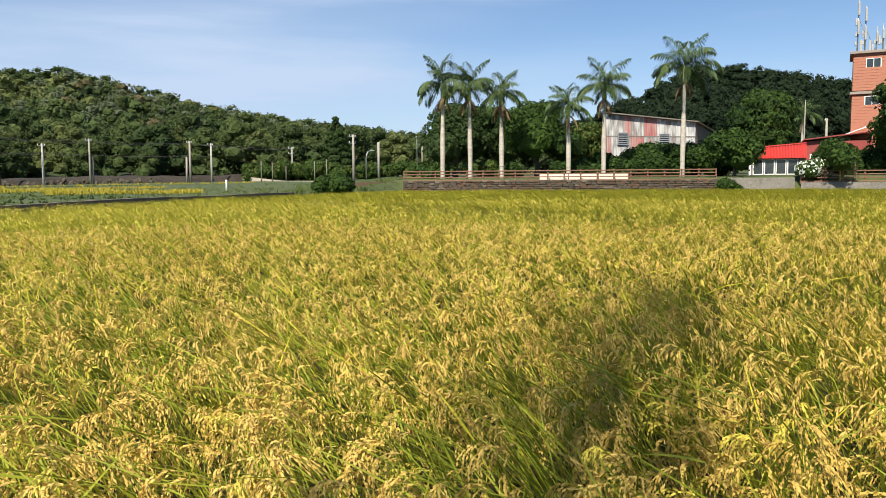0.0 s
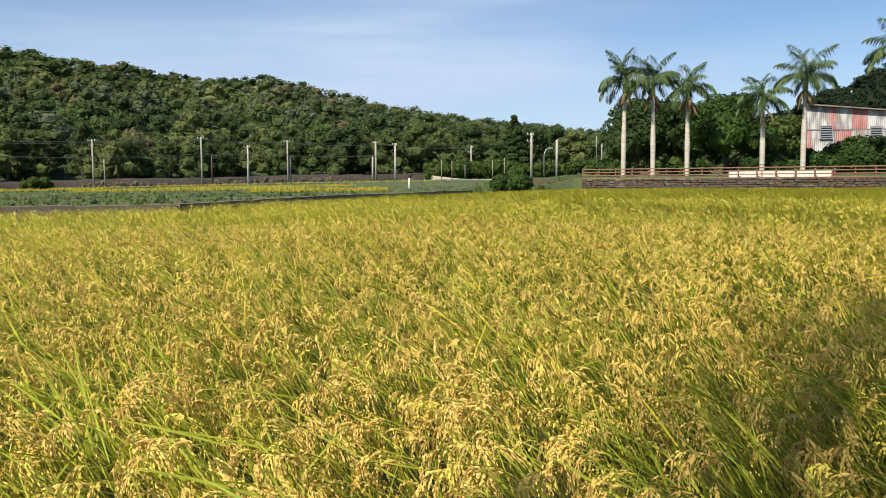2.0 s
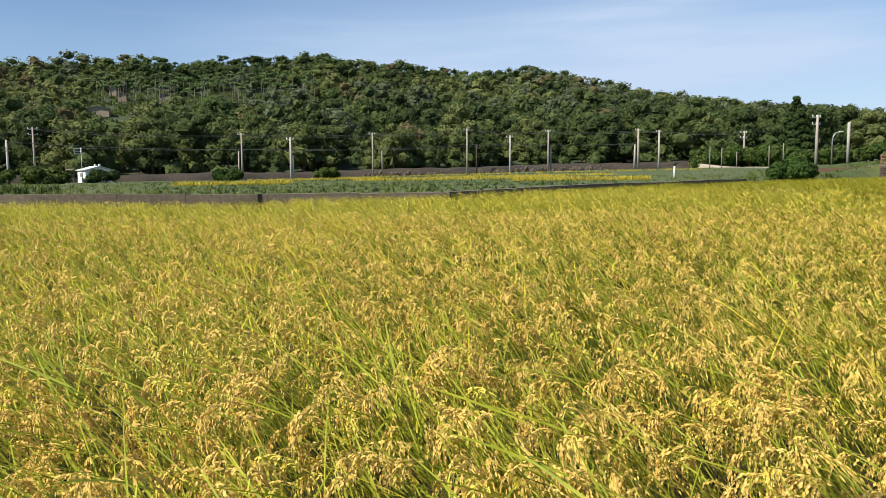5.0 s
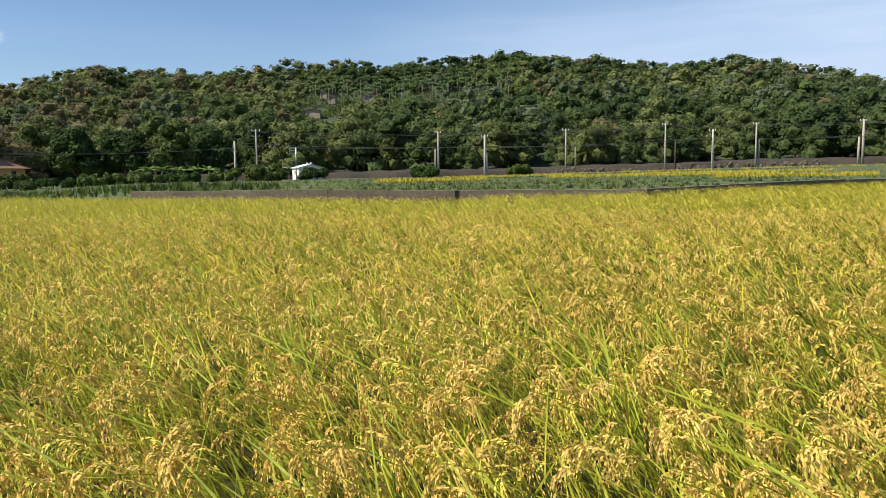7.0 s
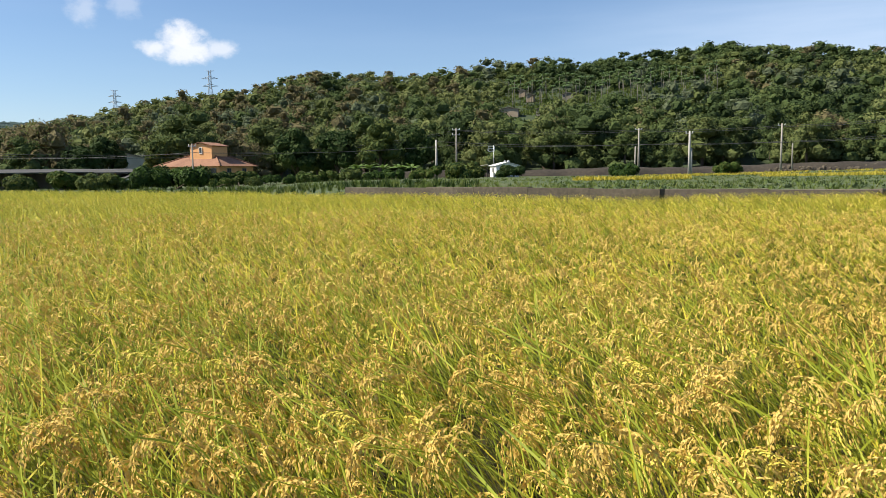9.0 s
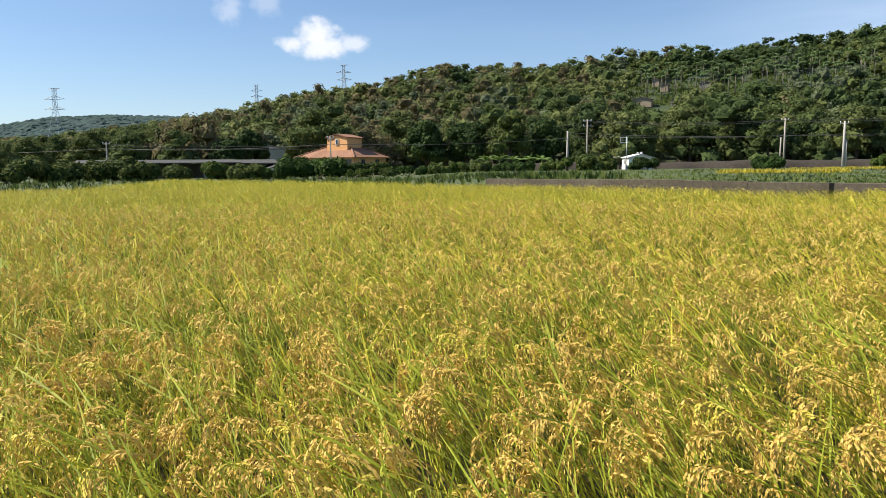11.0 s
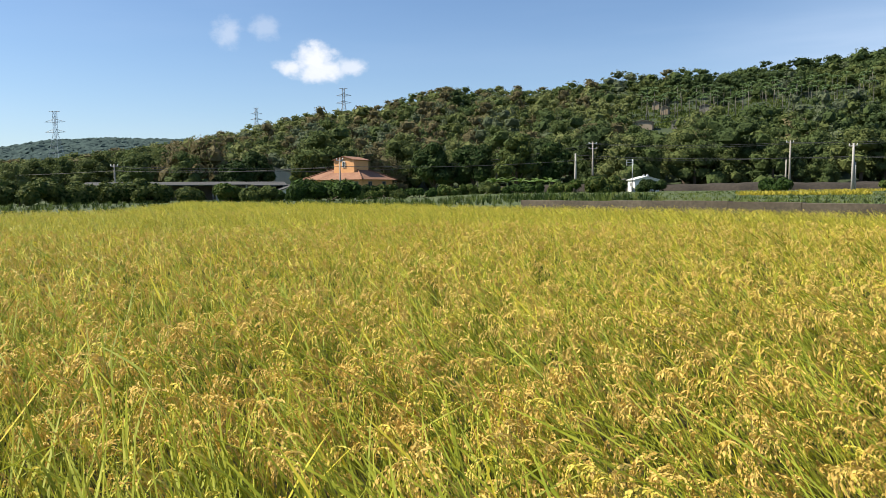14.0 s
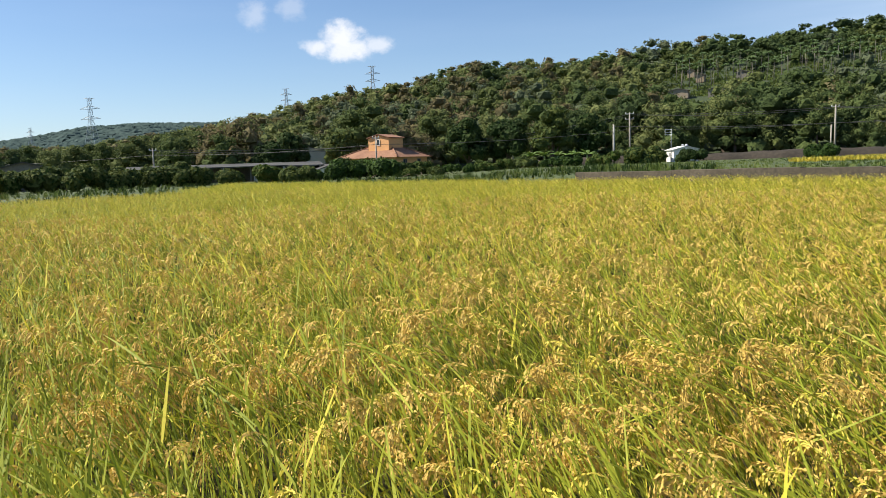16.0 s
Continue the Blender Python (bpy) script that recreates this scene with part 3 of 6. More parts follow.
def make_woods():
    rng = np.random.default_rng(11)
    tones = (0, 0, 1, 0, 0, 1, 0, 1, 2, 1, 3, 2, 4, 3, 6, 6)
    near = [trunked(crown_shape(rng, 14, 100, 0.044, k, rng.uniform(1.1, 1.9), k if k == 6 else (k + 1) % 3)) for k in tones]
    # tone 5, the haze-greyed leaf, goes to the far crowns only
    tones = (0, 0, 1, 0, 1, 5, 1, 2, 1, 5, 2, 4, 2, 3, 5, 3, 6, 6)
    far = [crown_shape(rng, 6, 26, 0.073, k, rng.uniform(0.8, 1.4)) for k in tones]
    bag = Bag()
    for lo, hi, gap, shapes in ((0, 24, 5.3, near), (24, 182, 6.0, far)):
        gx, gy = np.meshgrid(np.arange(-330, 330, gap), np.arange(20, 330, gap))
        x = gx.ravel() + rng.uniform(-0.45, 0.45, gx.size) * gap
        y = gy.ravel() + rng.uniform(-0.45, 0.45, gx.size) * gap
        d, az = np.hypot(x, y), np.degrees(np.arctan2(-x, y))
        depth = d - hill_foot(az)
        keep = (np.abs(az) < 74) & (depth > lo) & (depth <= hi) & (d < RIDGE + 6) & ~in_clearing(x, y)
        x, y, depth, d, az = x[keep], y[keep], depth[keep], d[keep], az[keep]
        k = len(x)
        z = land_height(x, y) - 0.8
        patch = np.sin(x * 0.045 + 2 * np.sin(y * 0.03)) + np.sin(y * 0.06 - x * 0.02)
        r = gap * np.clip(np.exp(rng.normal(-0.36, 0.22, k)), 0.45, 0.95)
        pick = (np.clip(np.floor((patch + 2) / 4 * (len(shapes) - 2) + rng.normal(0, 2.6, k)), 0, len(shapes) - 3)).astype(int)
        # leaf tones shift by heading, paler left and darker right, offsetting the sunlight
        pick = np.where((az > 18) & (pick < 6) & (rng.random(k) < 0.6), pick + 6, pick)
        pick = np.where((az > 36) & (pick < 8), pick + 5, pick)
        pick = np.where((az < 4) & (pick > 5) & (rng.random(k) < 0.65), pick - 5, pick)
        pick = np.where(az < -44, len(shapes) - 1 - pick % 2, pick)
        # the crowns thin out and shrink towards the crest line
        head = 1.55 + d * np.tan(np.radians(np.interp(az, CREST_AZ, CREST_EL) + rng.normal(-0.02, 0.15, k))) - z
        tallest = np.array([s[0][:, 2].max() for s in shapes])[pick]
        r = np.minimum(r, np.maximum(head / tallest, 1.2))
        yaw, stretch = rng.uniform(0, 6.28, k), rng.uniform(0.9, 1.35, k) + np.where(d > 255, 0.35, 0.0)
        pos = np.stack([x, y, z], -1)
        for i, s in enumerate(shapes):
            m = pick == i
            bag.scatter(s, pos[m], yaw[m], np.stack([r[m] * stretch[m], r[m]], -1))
        print("woods", k, sum(len(t) for t in bag.t))
    # the far ridge behind the hill's low end is wooded too, in the haze-tinted colour
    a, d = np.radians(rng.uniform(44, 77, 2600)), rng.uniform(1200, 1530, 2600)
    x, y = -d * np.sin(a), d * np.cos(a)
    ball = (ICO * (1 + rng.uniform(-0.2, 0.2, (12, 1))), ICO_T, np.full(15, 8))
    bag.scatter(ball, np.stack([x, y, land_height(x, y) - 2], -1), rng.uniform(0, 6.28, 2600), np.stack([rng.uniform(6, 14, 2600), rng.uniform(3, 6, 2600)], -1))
    ob = new("hillside_woods", bag.mesh("hillside_woods", M_LEAF + [M_BARK, M_HAZYHILL]))
    tagged(ob, "dense dark green broadleaf woods covering the hill", "woods", kind="stuff")


make_woods()

# ---- parts and things ----
def part(name, bm, mat, parent=None, label=""):
    """Links a bmesh as one mesh object, under a thing or a part."""
    me = bpy.data.meshes.new(name)
    bmesh.ops.recalc_face_normals(bm, faces=bm.faces)
    bm.to_mesh(me)
    bm.free()
    for x in mat if isinstance(mat, (list, tuple)) else [mat]:
        me.materials.append(x)
    ob = new(name, me)
    ob.parent = parent
    return tagged(ob, label)


def raw(name, bag, mats, parent=None, label=""):
    ob = new(name, bag.mesh(name, mats))
    ob.parent = parent
    return tagged(ob, label)


def thing(name, place, turn, label, category, group="", kind=""):
    ob = new(name)
    ob.matrix_world = Matrix.Translation(place) @ Matrix.Rotation(radians(turn), 4, "Z")
    return tagged(ob, label, category, group, kind)


def box(bm, size, at=(0, 0, 0), turn=0.0, bevel=0.0, rot=None):
    """A box by its size and the middle of its base."""
    m = Matrix.Translation(Vector(at) + Vector((0, 0, size[2] / 2))) @ (rot or Matrix.Rotation(radians(turn), 4, "Z")) @ Matrix.Diagonal((*size, 1))
    v = bmesh.ops.create_cube(bm, size=1, matrix=m)["verts"]
    if bevel:
        e = list({x for q in v for x in q.link_edges})
        bmesh.ops.bevel(bm, geom=e, offset=bevel, segments=1, affect="EDGES")


def tube(bm, pts, radii, sides=8, caps=True):
    """A round bar through points, with a radius at each."""
    pts = [Vector(p) for p in pts]
    rings = []
    for i, p in enumerate(pts):
        d = (pts[min(i + 1, len(pts) - 1)] - pts[max(i - 1, 0)]).normalized()
        u = d.cross(Vector((0.13, 0.21, 0.97) if abs(d.z) < 0.9 else (1, 0.1, 0))).normalized()
        w = d.cross(u)
        rings.append([bm.verts.new(p + radii[i] * (u * math.cos(2 * math.pi * k / sides) + w * math.sin(2 * math.pi * k / sides))) for k in range(sides)])
    for a, b in zip(rings, rings[1:]):
        for k in range(sides):
            f = bm.faces.new((a[k], a[(k + 1) % sides], b[(k + 1) % sides], b[k]))
            f.smooth = sides > 5
    if caps:
        bm.faces.new(rings[0]), bm.faces.new(rings[-1])


def slab(bm, corners, thick):
    """A sheet through corners, thickened along its normal."""
    c = [Vector(p) for p in corners]
    n = (c[1] - c[0]).cross(c[2] - c[0]).normalized() * thick
    lo, hi = [bm.verts.new(p) for p in c], [bm.verts.new(p + n) for p in c]
    bm.faces.new(lo), bm.faces.new(hi)
    for i in range(len(c)):
        j = (i + 1) % len(c)
        bm.faces.new((lo[i], lo[j], hi[j], hi[i]))


def ground_at(x, y):
    return float(land_height(np.array([x]), np.array([y]))[0])


# ---- walls and banks ----
def wall_run(name, line, top, thick, mat, label, low=-0.1):
    bm = bmesh.new()
    for (ax, ay), (bx, by) in zip(line, line[1:]):
        a, b = Vector((ax, ay, 0)), Vector((bx, by, 0))
        long = (b - a).length
        steps = max(1, int(long / 1.9))
        for i in range(steps):
            c = a.lerp(b, (i + 0.5) / steps)
            jitter = 0.018 * math.sin(c.x * 3.1 + c.y * 1.7)
            box(bm, (long / steps, thick, top + jitter - low), (c.x, c.y, low), math.degrees(math.atan2(by - ay, bx - ax)), 0.006)
    tagged(part(name, bm, mat), label, "wall", kind="structure")


wall_run("retaining_wall", [(-15.0, 21.75), (-3.7, 18.45)], 1.08, 0.26, M_DARKWALL, "low mossy concrete wall along the paddy")
# paler colour than the first wall, to lift this face out of its shade
wall_run("retaining_wall", [(-6.5, 20.9), (1.0, 21.6), (9.0, 31.4), (17.6, 38.4)], 0.98, 0.26, M_STONE[2], "low weathered concrete wall stepped back from the paddy")


wall_run("garden_wall", [(26.8, 49.3), (30.1, 47.3)], 1.50, 0.32, M_STONE[1], "low weathered brick wall at the paddy's corner", 0.6)


def make_bank():
    """The earth bank with rubble along the foot of the wooded hill, and the track that climbs it."""
    bm = bmesh.new()
    last = None
    for i in range(121):
        az = -24.5 + i * 0.5
        d = 117.5 + 1.2 * math.sin(az * 0.35) + 0.5 * math.sin(az * 1.9)
        h = 1.05 + 0.08 * math.sin(az * 0.5 + 1) + 0.06 * math.sin(az * 2.7)
        z = ground_at(*around(az, d).xy)
        ring = [bm.verts.new(around(az, d + o, z + r * h)) for o, r in ((0, -0.1), (0.5, 0.45), (1.1, 0.8), (2.0, 1.0), (4.0, 1.05), (7.5, 0.7), (8.0, -0.2))]
        if last:
            for a, b, c, e in zip(last, ring, ring[1:], last[1:]):
                bm.faces.new((a, b, c, e)).smooth = True
        last = ring
    tagged(part("earth_bank", bm, M_EARTH), "bare brown earth bank below the woods", "bank", kind="structure")
    rng = random.Random(5)
    bm = bmesh.new()
    for i in range(170):
        az = -16 + 18 * rng.random() + 2.0 * rng.random()
        d = 116.6 + 1.4 * rng.random()
        s = rng.uniform(0.12, 0.42)
        p = around(az, d, ground_at(*around(az, d).xy) + s * 0.3 + 0.6 * max(0, d - 117.2))
        v = bmesh.ops.create_icosphere(bm, subdivisions=1, radius=s, matrix=Matrix.Translation(p))["verts"]
        for q in v:
            q.co += Vector((rng.uniform(-1, 1), rng.uniform(-1, 1), rng.uniform(-1, 1))) * s * 0.25
    tagged(part("rubble", bm, M_DARKWALL), "grey stone rubble along the earth bank", "rubble", kind="stuff")
    bm = bmesh.new()
    last = None
    for i in range(30):
        f = i / 29
        az, d = -19.2 - 8.0 * f, 126 - 36 * f
        z = ground_at(*around(az, d).xy)
        rise = 1.0 * (1 - smooth01(np.array(f * 1.5))) + 0.06
        ring = [bm.verts.new(around(az, d + o, z + r)) for o, r in ((-1.5, -0.1), (-1.0, rise), (1.0, rise), (1.5, -0.1))]
        if last:
            for a, b, c, e in zip(last, ring, ring[1:], last[1:]):
                bm.faces.new((a, b, c, e)).smooth = True
        last = ring
    tagged(part("dirt_road", bm, M_TRACK), "pale dirt track climbing to the woods", "road", kind="structure")


make_bank()


# ---- grass, crops and shrubs on the land behind the paddy ----
def tuft(rng, blades, long, wide, mat, spread=0.12, tilts=(0.1, 0.7)):
    bag = Bag()
    for _ in range(blades):
        a, tilt, l = rng.uniform(0, 6.28), rng.uniform(*tilts), long * rng.uniform(0.6, 1.15)
        out = np.array([math.cos(a), math.sin(a), 0])
        s = np.linspace(0, 1, 3)
        pts = out * (spread * rng.random() + l * math.sin(tilt) * s ** 1.4)[:, None]
        pts[:, 2] = l * math.cos(tilt) * s - l * 0.12 * s ** 2
        v, t = ribbon(pts, wide * np.array([0.8, 1.0, 0]), np.array([-out[1], out[0], 0]))
        bag.add(v, t, np.full(len(t), mat))
    return np.concatenate(bag.v), np.concatenate(bag.t), np.concatenate(bag.m)


def spread_tufts(name, label, category, mats, spots, shapes, rng, sizes=(0.7, 1.3)):
    bag = Bag()
    x, y = spots[:, 0], spots[:, 1]
    pos = np.stack([x, y, land_height(x, y) - 0.03], -1)
    pick = rng.integers(0, len(shapes), len(x))
    yaw, size = rng.uniform(0, 6.28, len(x)), rng.uniform(*sizes, len(x))
    for i, s in enumerate(shapes):
        bag.scatter(s, pos[pick == i], yaw[pick == i], size[pick == i])
    ob = new(name, bag.mesh(name, mats))
    tagged(ob, label, category, kind="stuff")


def sector(rng, k, az, d):
    a, r = np.radians(rng.uniform(*az, k)), rng.uniform(*d, k)
    return np.stack([-r * np.sin(a), r * np.cos(a)], -1)


def make_rough_growth():
    rng = np.random.default_rng(23)
    grass = [tuft(rng, 7, 0.30, 0.022, 0, 0.3, (0.2, 1.15)) for _ in range(5)]
    p = np.concatenate([sector(rng, 1600, (-30, 44), (60, 112)), sector(rng, 3200, (-32, 30), (21, 62)), sector(rng, 500, (-3, 36), (20, 36)), sector(rng, 1500, (-36, -25), (44, 78))])
    p = p[field_distance(p[:, 0], p[:, 1]) > 0.5]
    spread_tufts("rough_grass", "rough green grass on the plots behind the paddy", "grass", [M_GRASS], p, grass, rng, (0.4, 0.8))
    # tall grass hides the far left edge of the paddy
    tall = [tuft(rng, 16, 1.0, 0.022, i % 2) for i in range(6)]
    edge = np.concatenate([sector(rng, 1500, (27, 80), (23, 56)), sector(rng, 500, (24, 46), (24, 60))])
    out = field_distance(edge[:, 0], edge[:, 1])
    spread_tufts("tall_grass", "tall reedy grass along the paddy's edge", "grass", [M_GRASS, M_BROADLEAF[1]], edge[(out > 0.3) & (out < 14)], tall, rng, (0.25, 0.55))
    # rows of vegetables
    veg = [tuft(rng, 12, 0.42, 0.07, 0, 0.2, (0.35, 1.2)) for _ in range(4)]
    rows = []
    for d in (24, 25.4, 27, 32, 34, 41, 64, 67, 84, 87):
        a = np.radians(np.arange(-14 + (d % 3), 19, 26.0 / d))
        rows.append(np.stack([-d * np.sin(a), d * np.cos(a)], -1) + rng.normal(0, 0.12, (len(a), 2)))
    rows = np.concatenate(rows)
    spread_tufts("vegetable_rows", "rows of blue-green vegetables on raised plots", "vegetables", [M_VEG], rows[field_distance(rows[:, 0], rows[:, 1]) > 1.2], veg, rng, (0.3, 0.6))
    crop = [tuft(rng, 10, 0.30, 0.018, 0, 0.3) for _ in range(4)]
    strips = np.concatenate([sector(rng, 160, (-16, -3), (66, 68)), sector(rng, 200, (2, 10), (72, 76)), sector(rng, 420, (-12, 4), (54, 61)), sector(rng, 260, (9, 17), (44, 48)), sector(rng, 300, (-22, 12), (89, 92)), sector(rng, 220, (-18, -8), (44, 47))])
    spread_tufts("yellow_crop_strips", "narrow strips of ripe yellow crop", "crop", [M_YELLOWCROP], strips, crop, rng)
    y = rng.uniform(9, 33, 260)
    bund = np.stack([12.3 + 0.05 * (y - 14) + rng.uniform(-0.3, 0.3, 260), y], -1)
    spread_tufts("bund_grass", "dark low grass on the bund between paddies", "grass", [M_GRASS], bund, [tuft(rng, 10, 0.5, 0.012, 0) for _ in range(4)], rng, (0.5, 0.9))
    f = rng.random(420)
    foot = np.stack([29.4 + 16.2 * f + rng.uniform(-0.35, 0.0, 420), 45.6 - 15.2 * f + rng.uniform(-0.35, 0.0, 420)], -1)
    spread_tufts("wall_weeds", "green weeds along the foot of the stacked stone wall", "grass", [M_GRASS], foot[rng.random(420) < 0.4 + 0.6 * np.sin(f * 17) ** 2], [tuft(rng, 10, 0.55, 0.03, 0, 0.2, (0.2, 1.0)) for _ in range(4)], rng, (0.5, 1.2))
    line = np.array([(-15.0, 21.75), (-3.7, 18.45), (1.0, 21.6), (9.0, 31.4), (17.6, 38.4), (26.0, 43.5)])
    leg = rng.integers(0, 5, 900)
    spot = line[leg] + (line[leg + 1] - line[leg]) * rng.random((900, 1)) + np.array([-0.25, 0.55]) + rng.normal(0, 0.28, (900, 2))
    spread_tufts("wall_top_grass", "rough grass hanging over the low walls", "grass", [M_GRASS], spot, [tuft(rng, 9, 0.42, 0.02, 0, 0.2, (0.2, 1.1)) for _ in range(4)], rng, (0.4, 0.95))
    # weeds on the path side, close by
    near = np.stack([rng.uniform(-5.6, -3.2, 60), np.zeros(60)], -1)
    near[:, 1] = -0.55 + (near[:, 0] + 2.9) * 0.37 + rng.uniform(-0.15, 0.5, 60)
    spread_tufts("path_weeds", "tall green grass beside the field path", "grass", [M_BLADE], near, [tuft(rng, 16, 0.72, 0.005, 0, 0.08) for _ in range(4)], rng, (0.8, 1.1))


make_rough_growth()


# ---- trees and shrubs ----
def leafy(rng, lobes, clumps, size, mats, squash=1.0):
    """Leaf sprays on lobes round a dense inside; lobes are (middle, radius)."""
    bag = Bag()
    for c, r in lobes:
        jag = 1 + rng.uniform(-0.24, 0.24, (len(KNOB_V), 1))
        bag.add(KNOB_V * jag * r * 0.86 * np.array([1, 1, squash]) + np.array(c), KNOB_T, np.full(len(KNOB_T), rng.integers(0, len(mats))))
        sprays(rng, bag, c, r, int(clumps * 5), size * 0.78, list(range(len(mats))), squash)
    return bag


def tree(name, label, place, height, radius, mats, seed, trunk=0.3, category="tree", clumps=46, lobes=11, leaf=0.34, group=""):
    rng = np.random.default_rng(seed)
    z = ground_at(place[0], place[1])
    ob = thing(name, (place[0], place[1], z), rng.uniform(0, 360), label, category, group)
    bare = height * trunk
    spots = []
    for i in range(lobes):
        a, f = 2.4 * i + rng.uniform(-0.4, 0.4), (i + 0.5) / lobes
        r = radius * (0.25 + 0.5 * rng.random()) * (1 - 0.55 * f)
        zc = bare + (height - bare) * (0.16 + 0.70 * f)
        spots.append(((r * math.cos(a), r * math.sin(a), zc), radius * rng.uniform(0.36, 0.54) * (1.05 - 0.3 * f)))
    bm = bmesh.new()
    tube(bm, [(0, 0, -0.2), (0.03, 0.02, bare * 0.5), (0, 0.05, bare), (0.05, 0, height * 0.7)], [0.05 * height, 0.036 * height, 0.03 * height, 0.008 * height], 8)
    for c, r in spots[:: 2]:
        c = Vector(c)
        tube(bm, [(0, 0, bare * rng.uniform(0.6, 1.0)), c * 0.5 + Vector((0, 0, bare * 0.35)), c], [0.018 * height, 0.012 * height, 0.004 * height], 6)
    part("trunk", bm, M_BARK, ob)
    raw("crown", leafy(rng, spots, clumps, leaf, mats, 0.85), mats, ob)
    return ob


def shrub(name, label, place, width, height, mats, seed, leaf=0.22, clumps=60, category="shrub"):
    rng = np.random.default_rng(seed)
    z = ground_at(place[0], place[1])
    ob = thing(name, (place[0], place[1], z), rng.uniform(0, 40), label, category)
    spots = [((width * 0.32 * math.cos(2.4 * i) * (0.5 + rng.random()), width * 0.32 * math.sin(2.4 * i) * (0.5 + rng.random()), height * rng.uniform(0.16, 0.62)),
              height * rng.uniform(0.28, 0.44)) for i in range(10)]
    raw("foliage", leafy(rng, spots, clumps, leaf, mats), mats, ob)
    bm = bmesh.new()
    for i in range(5):
        c = Vector(spots[i][0])
        tube(bm, [(c.x * 0.15, c.y * 0.15, -0.1), c * 0.6, c], [0.05, 0.035, 0.015], 5)
    part("stems", bm, M_BARK, ob)
    return ob


BRIGHT, DEEP, OLIVE = M_BROADLEAF
# behind the palms
tree("banyan_tree", "broad dark green banyan with a dense rounded crown", around(-43.2, 64).xy, 6.0, 3.9, [BRIGHT, DEEP, BRIGHT], 31, 0.26, clumps=90, lobes=14, leaf=0.20)
tree("banyan_tree", "tall shadowy banyan behind the royal palms", around(-37.0, 68).xy, 6.4, 3.4, [DEEP, M_LEAF[0]], 32, 0.2, clumps=80, lobes=14, leaf=0.21)
tree("banyan_tree", "tall shadowy banyan behind the royal palms", around(-39.8, 71).xy, 6.6, 3.6, [DEEP, M_LEAF[0]], 33, 0.2, clumps=80, lobes=14, leaf=0.21)
tree("round_tree", "low leafy tree beside the grey shed", around(-46.8, 70).xy, 4.8, 2.6, [DEEP, OLIVE], 34, 0.2, clumps=60, leaf=0.21)
tree("round_tree", "dark rounded tree behind the red building", around(-59.6, 76).xy, 7.9, 4.0, [DEEP, BRIGHT, DEEP], 35, 0.2, clumps=90, lobes=14, leaf=0.21)
tree("round_tree", "large dark tree in front of the brick tower", around(-68.0, 60).xy, 6.8, 3.0, [DEEP, BRIGHT, DEEP], 36, 0.2, clumps=90, lobes=14, leaf=0.20)
tree("round_tree", "bright green low tree spreading over the fence's end", around(-57.3, 57.5).xy, 3.2, 2.3, [BRIGHT, DEEP], 37, 0.28, clumps=80, leaf=0.2)
shrub("bush", "green shrub beside the stone wall", around(-57.0, 55.6).xy, 1.6, 1.2, [BRIGHT, DEEP], 38)
for k, (az, d, w, h) in enumerate(((-50.0, 61, 3.2, 2.3), (-52.4, 61.5, 3.2, 2.6), (-54.8, 62, 3.4, 2.8), (-56.6, 62, 3.0, 2.4), (-47.6, 62, 2.8, 2.2), (-51.2, 63.5, 3.2, 2.9), (-53.6, 64, 3.2, 2.9))):
    shrub("hedge_shrub", "dark green shrub below the weathered grey shed", around(az, d).xy, w, h, [DEEP, DEEP, BRIGHT], 40 + k, 0.2)
shrub("hedge_shrub", "bright low shrub behind the palms", around(-39.0, 61.5).xy, 3.0, 1.5, [BRIGHT, OLIVE], 46)
for k, (az, w, h) in enumerate(((-41.0, 2.2, 1.2), (-45.2, 2.4, 1.3), (-48.4, 2.0, 1.1))):
    shrub("hedge_shrub", "low shrub between the royal palms", around(az, 60.5).xy, w, h, [BRIGHT, DEEP], 140 + k)
shrub("hedge_shrub", "low shrub at the foot of the royal palms", around(-35.3, 60).xy, 3.4, 1.2, [BRIGHT, DEEP], 47)
for k, (az, d, w, h) in enumerate(((-33.2, 86, 5.0, 1.7), (-31.0, 92, 5.5, 2.0), (-34.6, 82, 4.0, 1.5), (-29.4, 100, 5.0, 1.8), (-25.0, 112, 6.0, 3.4), (-22.5, 116, 5.5, 3.0), (-27.0, 108, 6.0, 3.2))):
    shrub("roadside_bush", "overgrown green roadside bush", around(az, d).xy, w, h, [DEEP, BRIGHT, OLIVE], 50 + k, 0.3, 55)
shrub("bush", "dense dark bush standing at the paddy's corner", around(-27.6, 47.5).xy, 2.5, 1.35, [DEEP, BRIGHT], 58, 0.16, 110)
shrub("bush", "small bush among the vegetable plots", around(6.0, 88).xy, 2.6, 1.4, [BRIGHT, OLIVE], 59, 0.2)
shrub("bush", "leafy bush among the vegetable plots", around(13.2, 96).xy, 4.2, 1.5, [DEEP, BRIGHT], 60, 0.24)
shrub("bush", "dark rounded bush in front of the white hut", around(21.6, 98.5).xy, 3.0, 1.7, [DEEP, M_LEAF[0]], 61, 0.24)
shrub("bush", "leafy bush beside the bare pole", around(25.2, 86).xy, 4.0, 1.9, [DEEP, OLIVE], 62, 0.26)
shrub("bush", "wide leafy bush in front of the orange house", around(47.1, 60).xy, 5.2, 2.0, [BRIGHT, DEEP], 63, 0.26, 90)
for k, (az, d, w, h) in enumerate(((41.6, 93, 3.4, 1.7), (43.3, 92, 3.4, 1.6), (45.4, 91, 4.0, 2.2), (47.2, 90, 4.0, 2.3))):
    shrub("bush", "leafy bush against the wall of the orange house", around(az, d).xy, w, h, [[DEEP, OLIVE], [DEEP, M_LEAF[1]]][k % 2], 130 + k, 0.2)
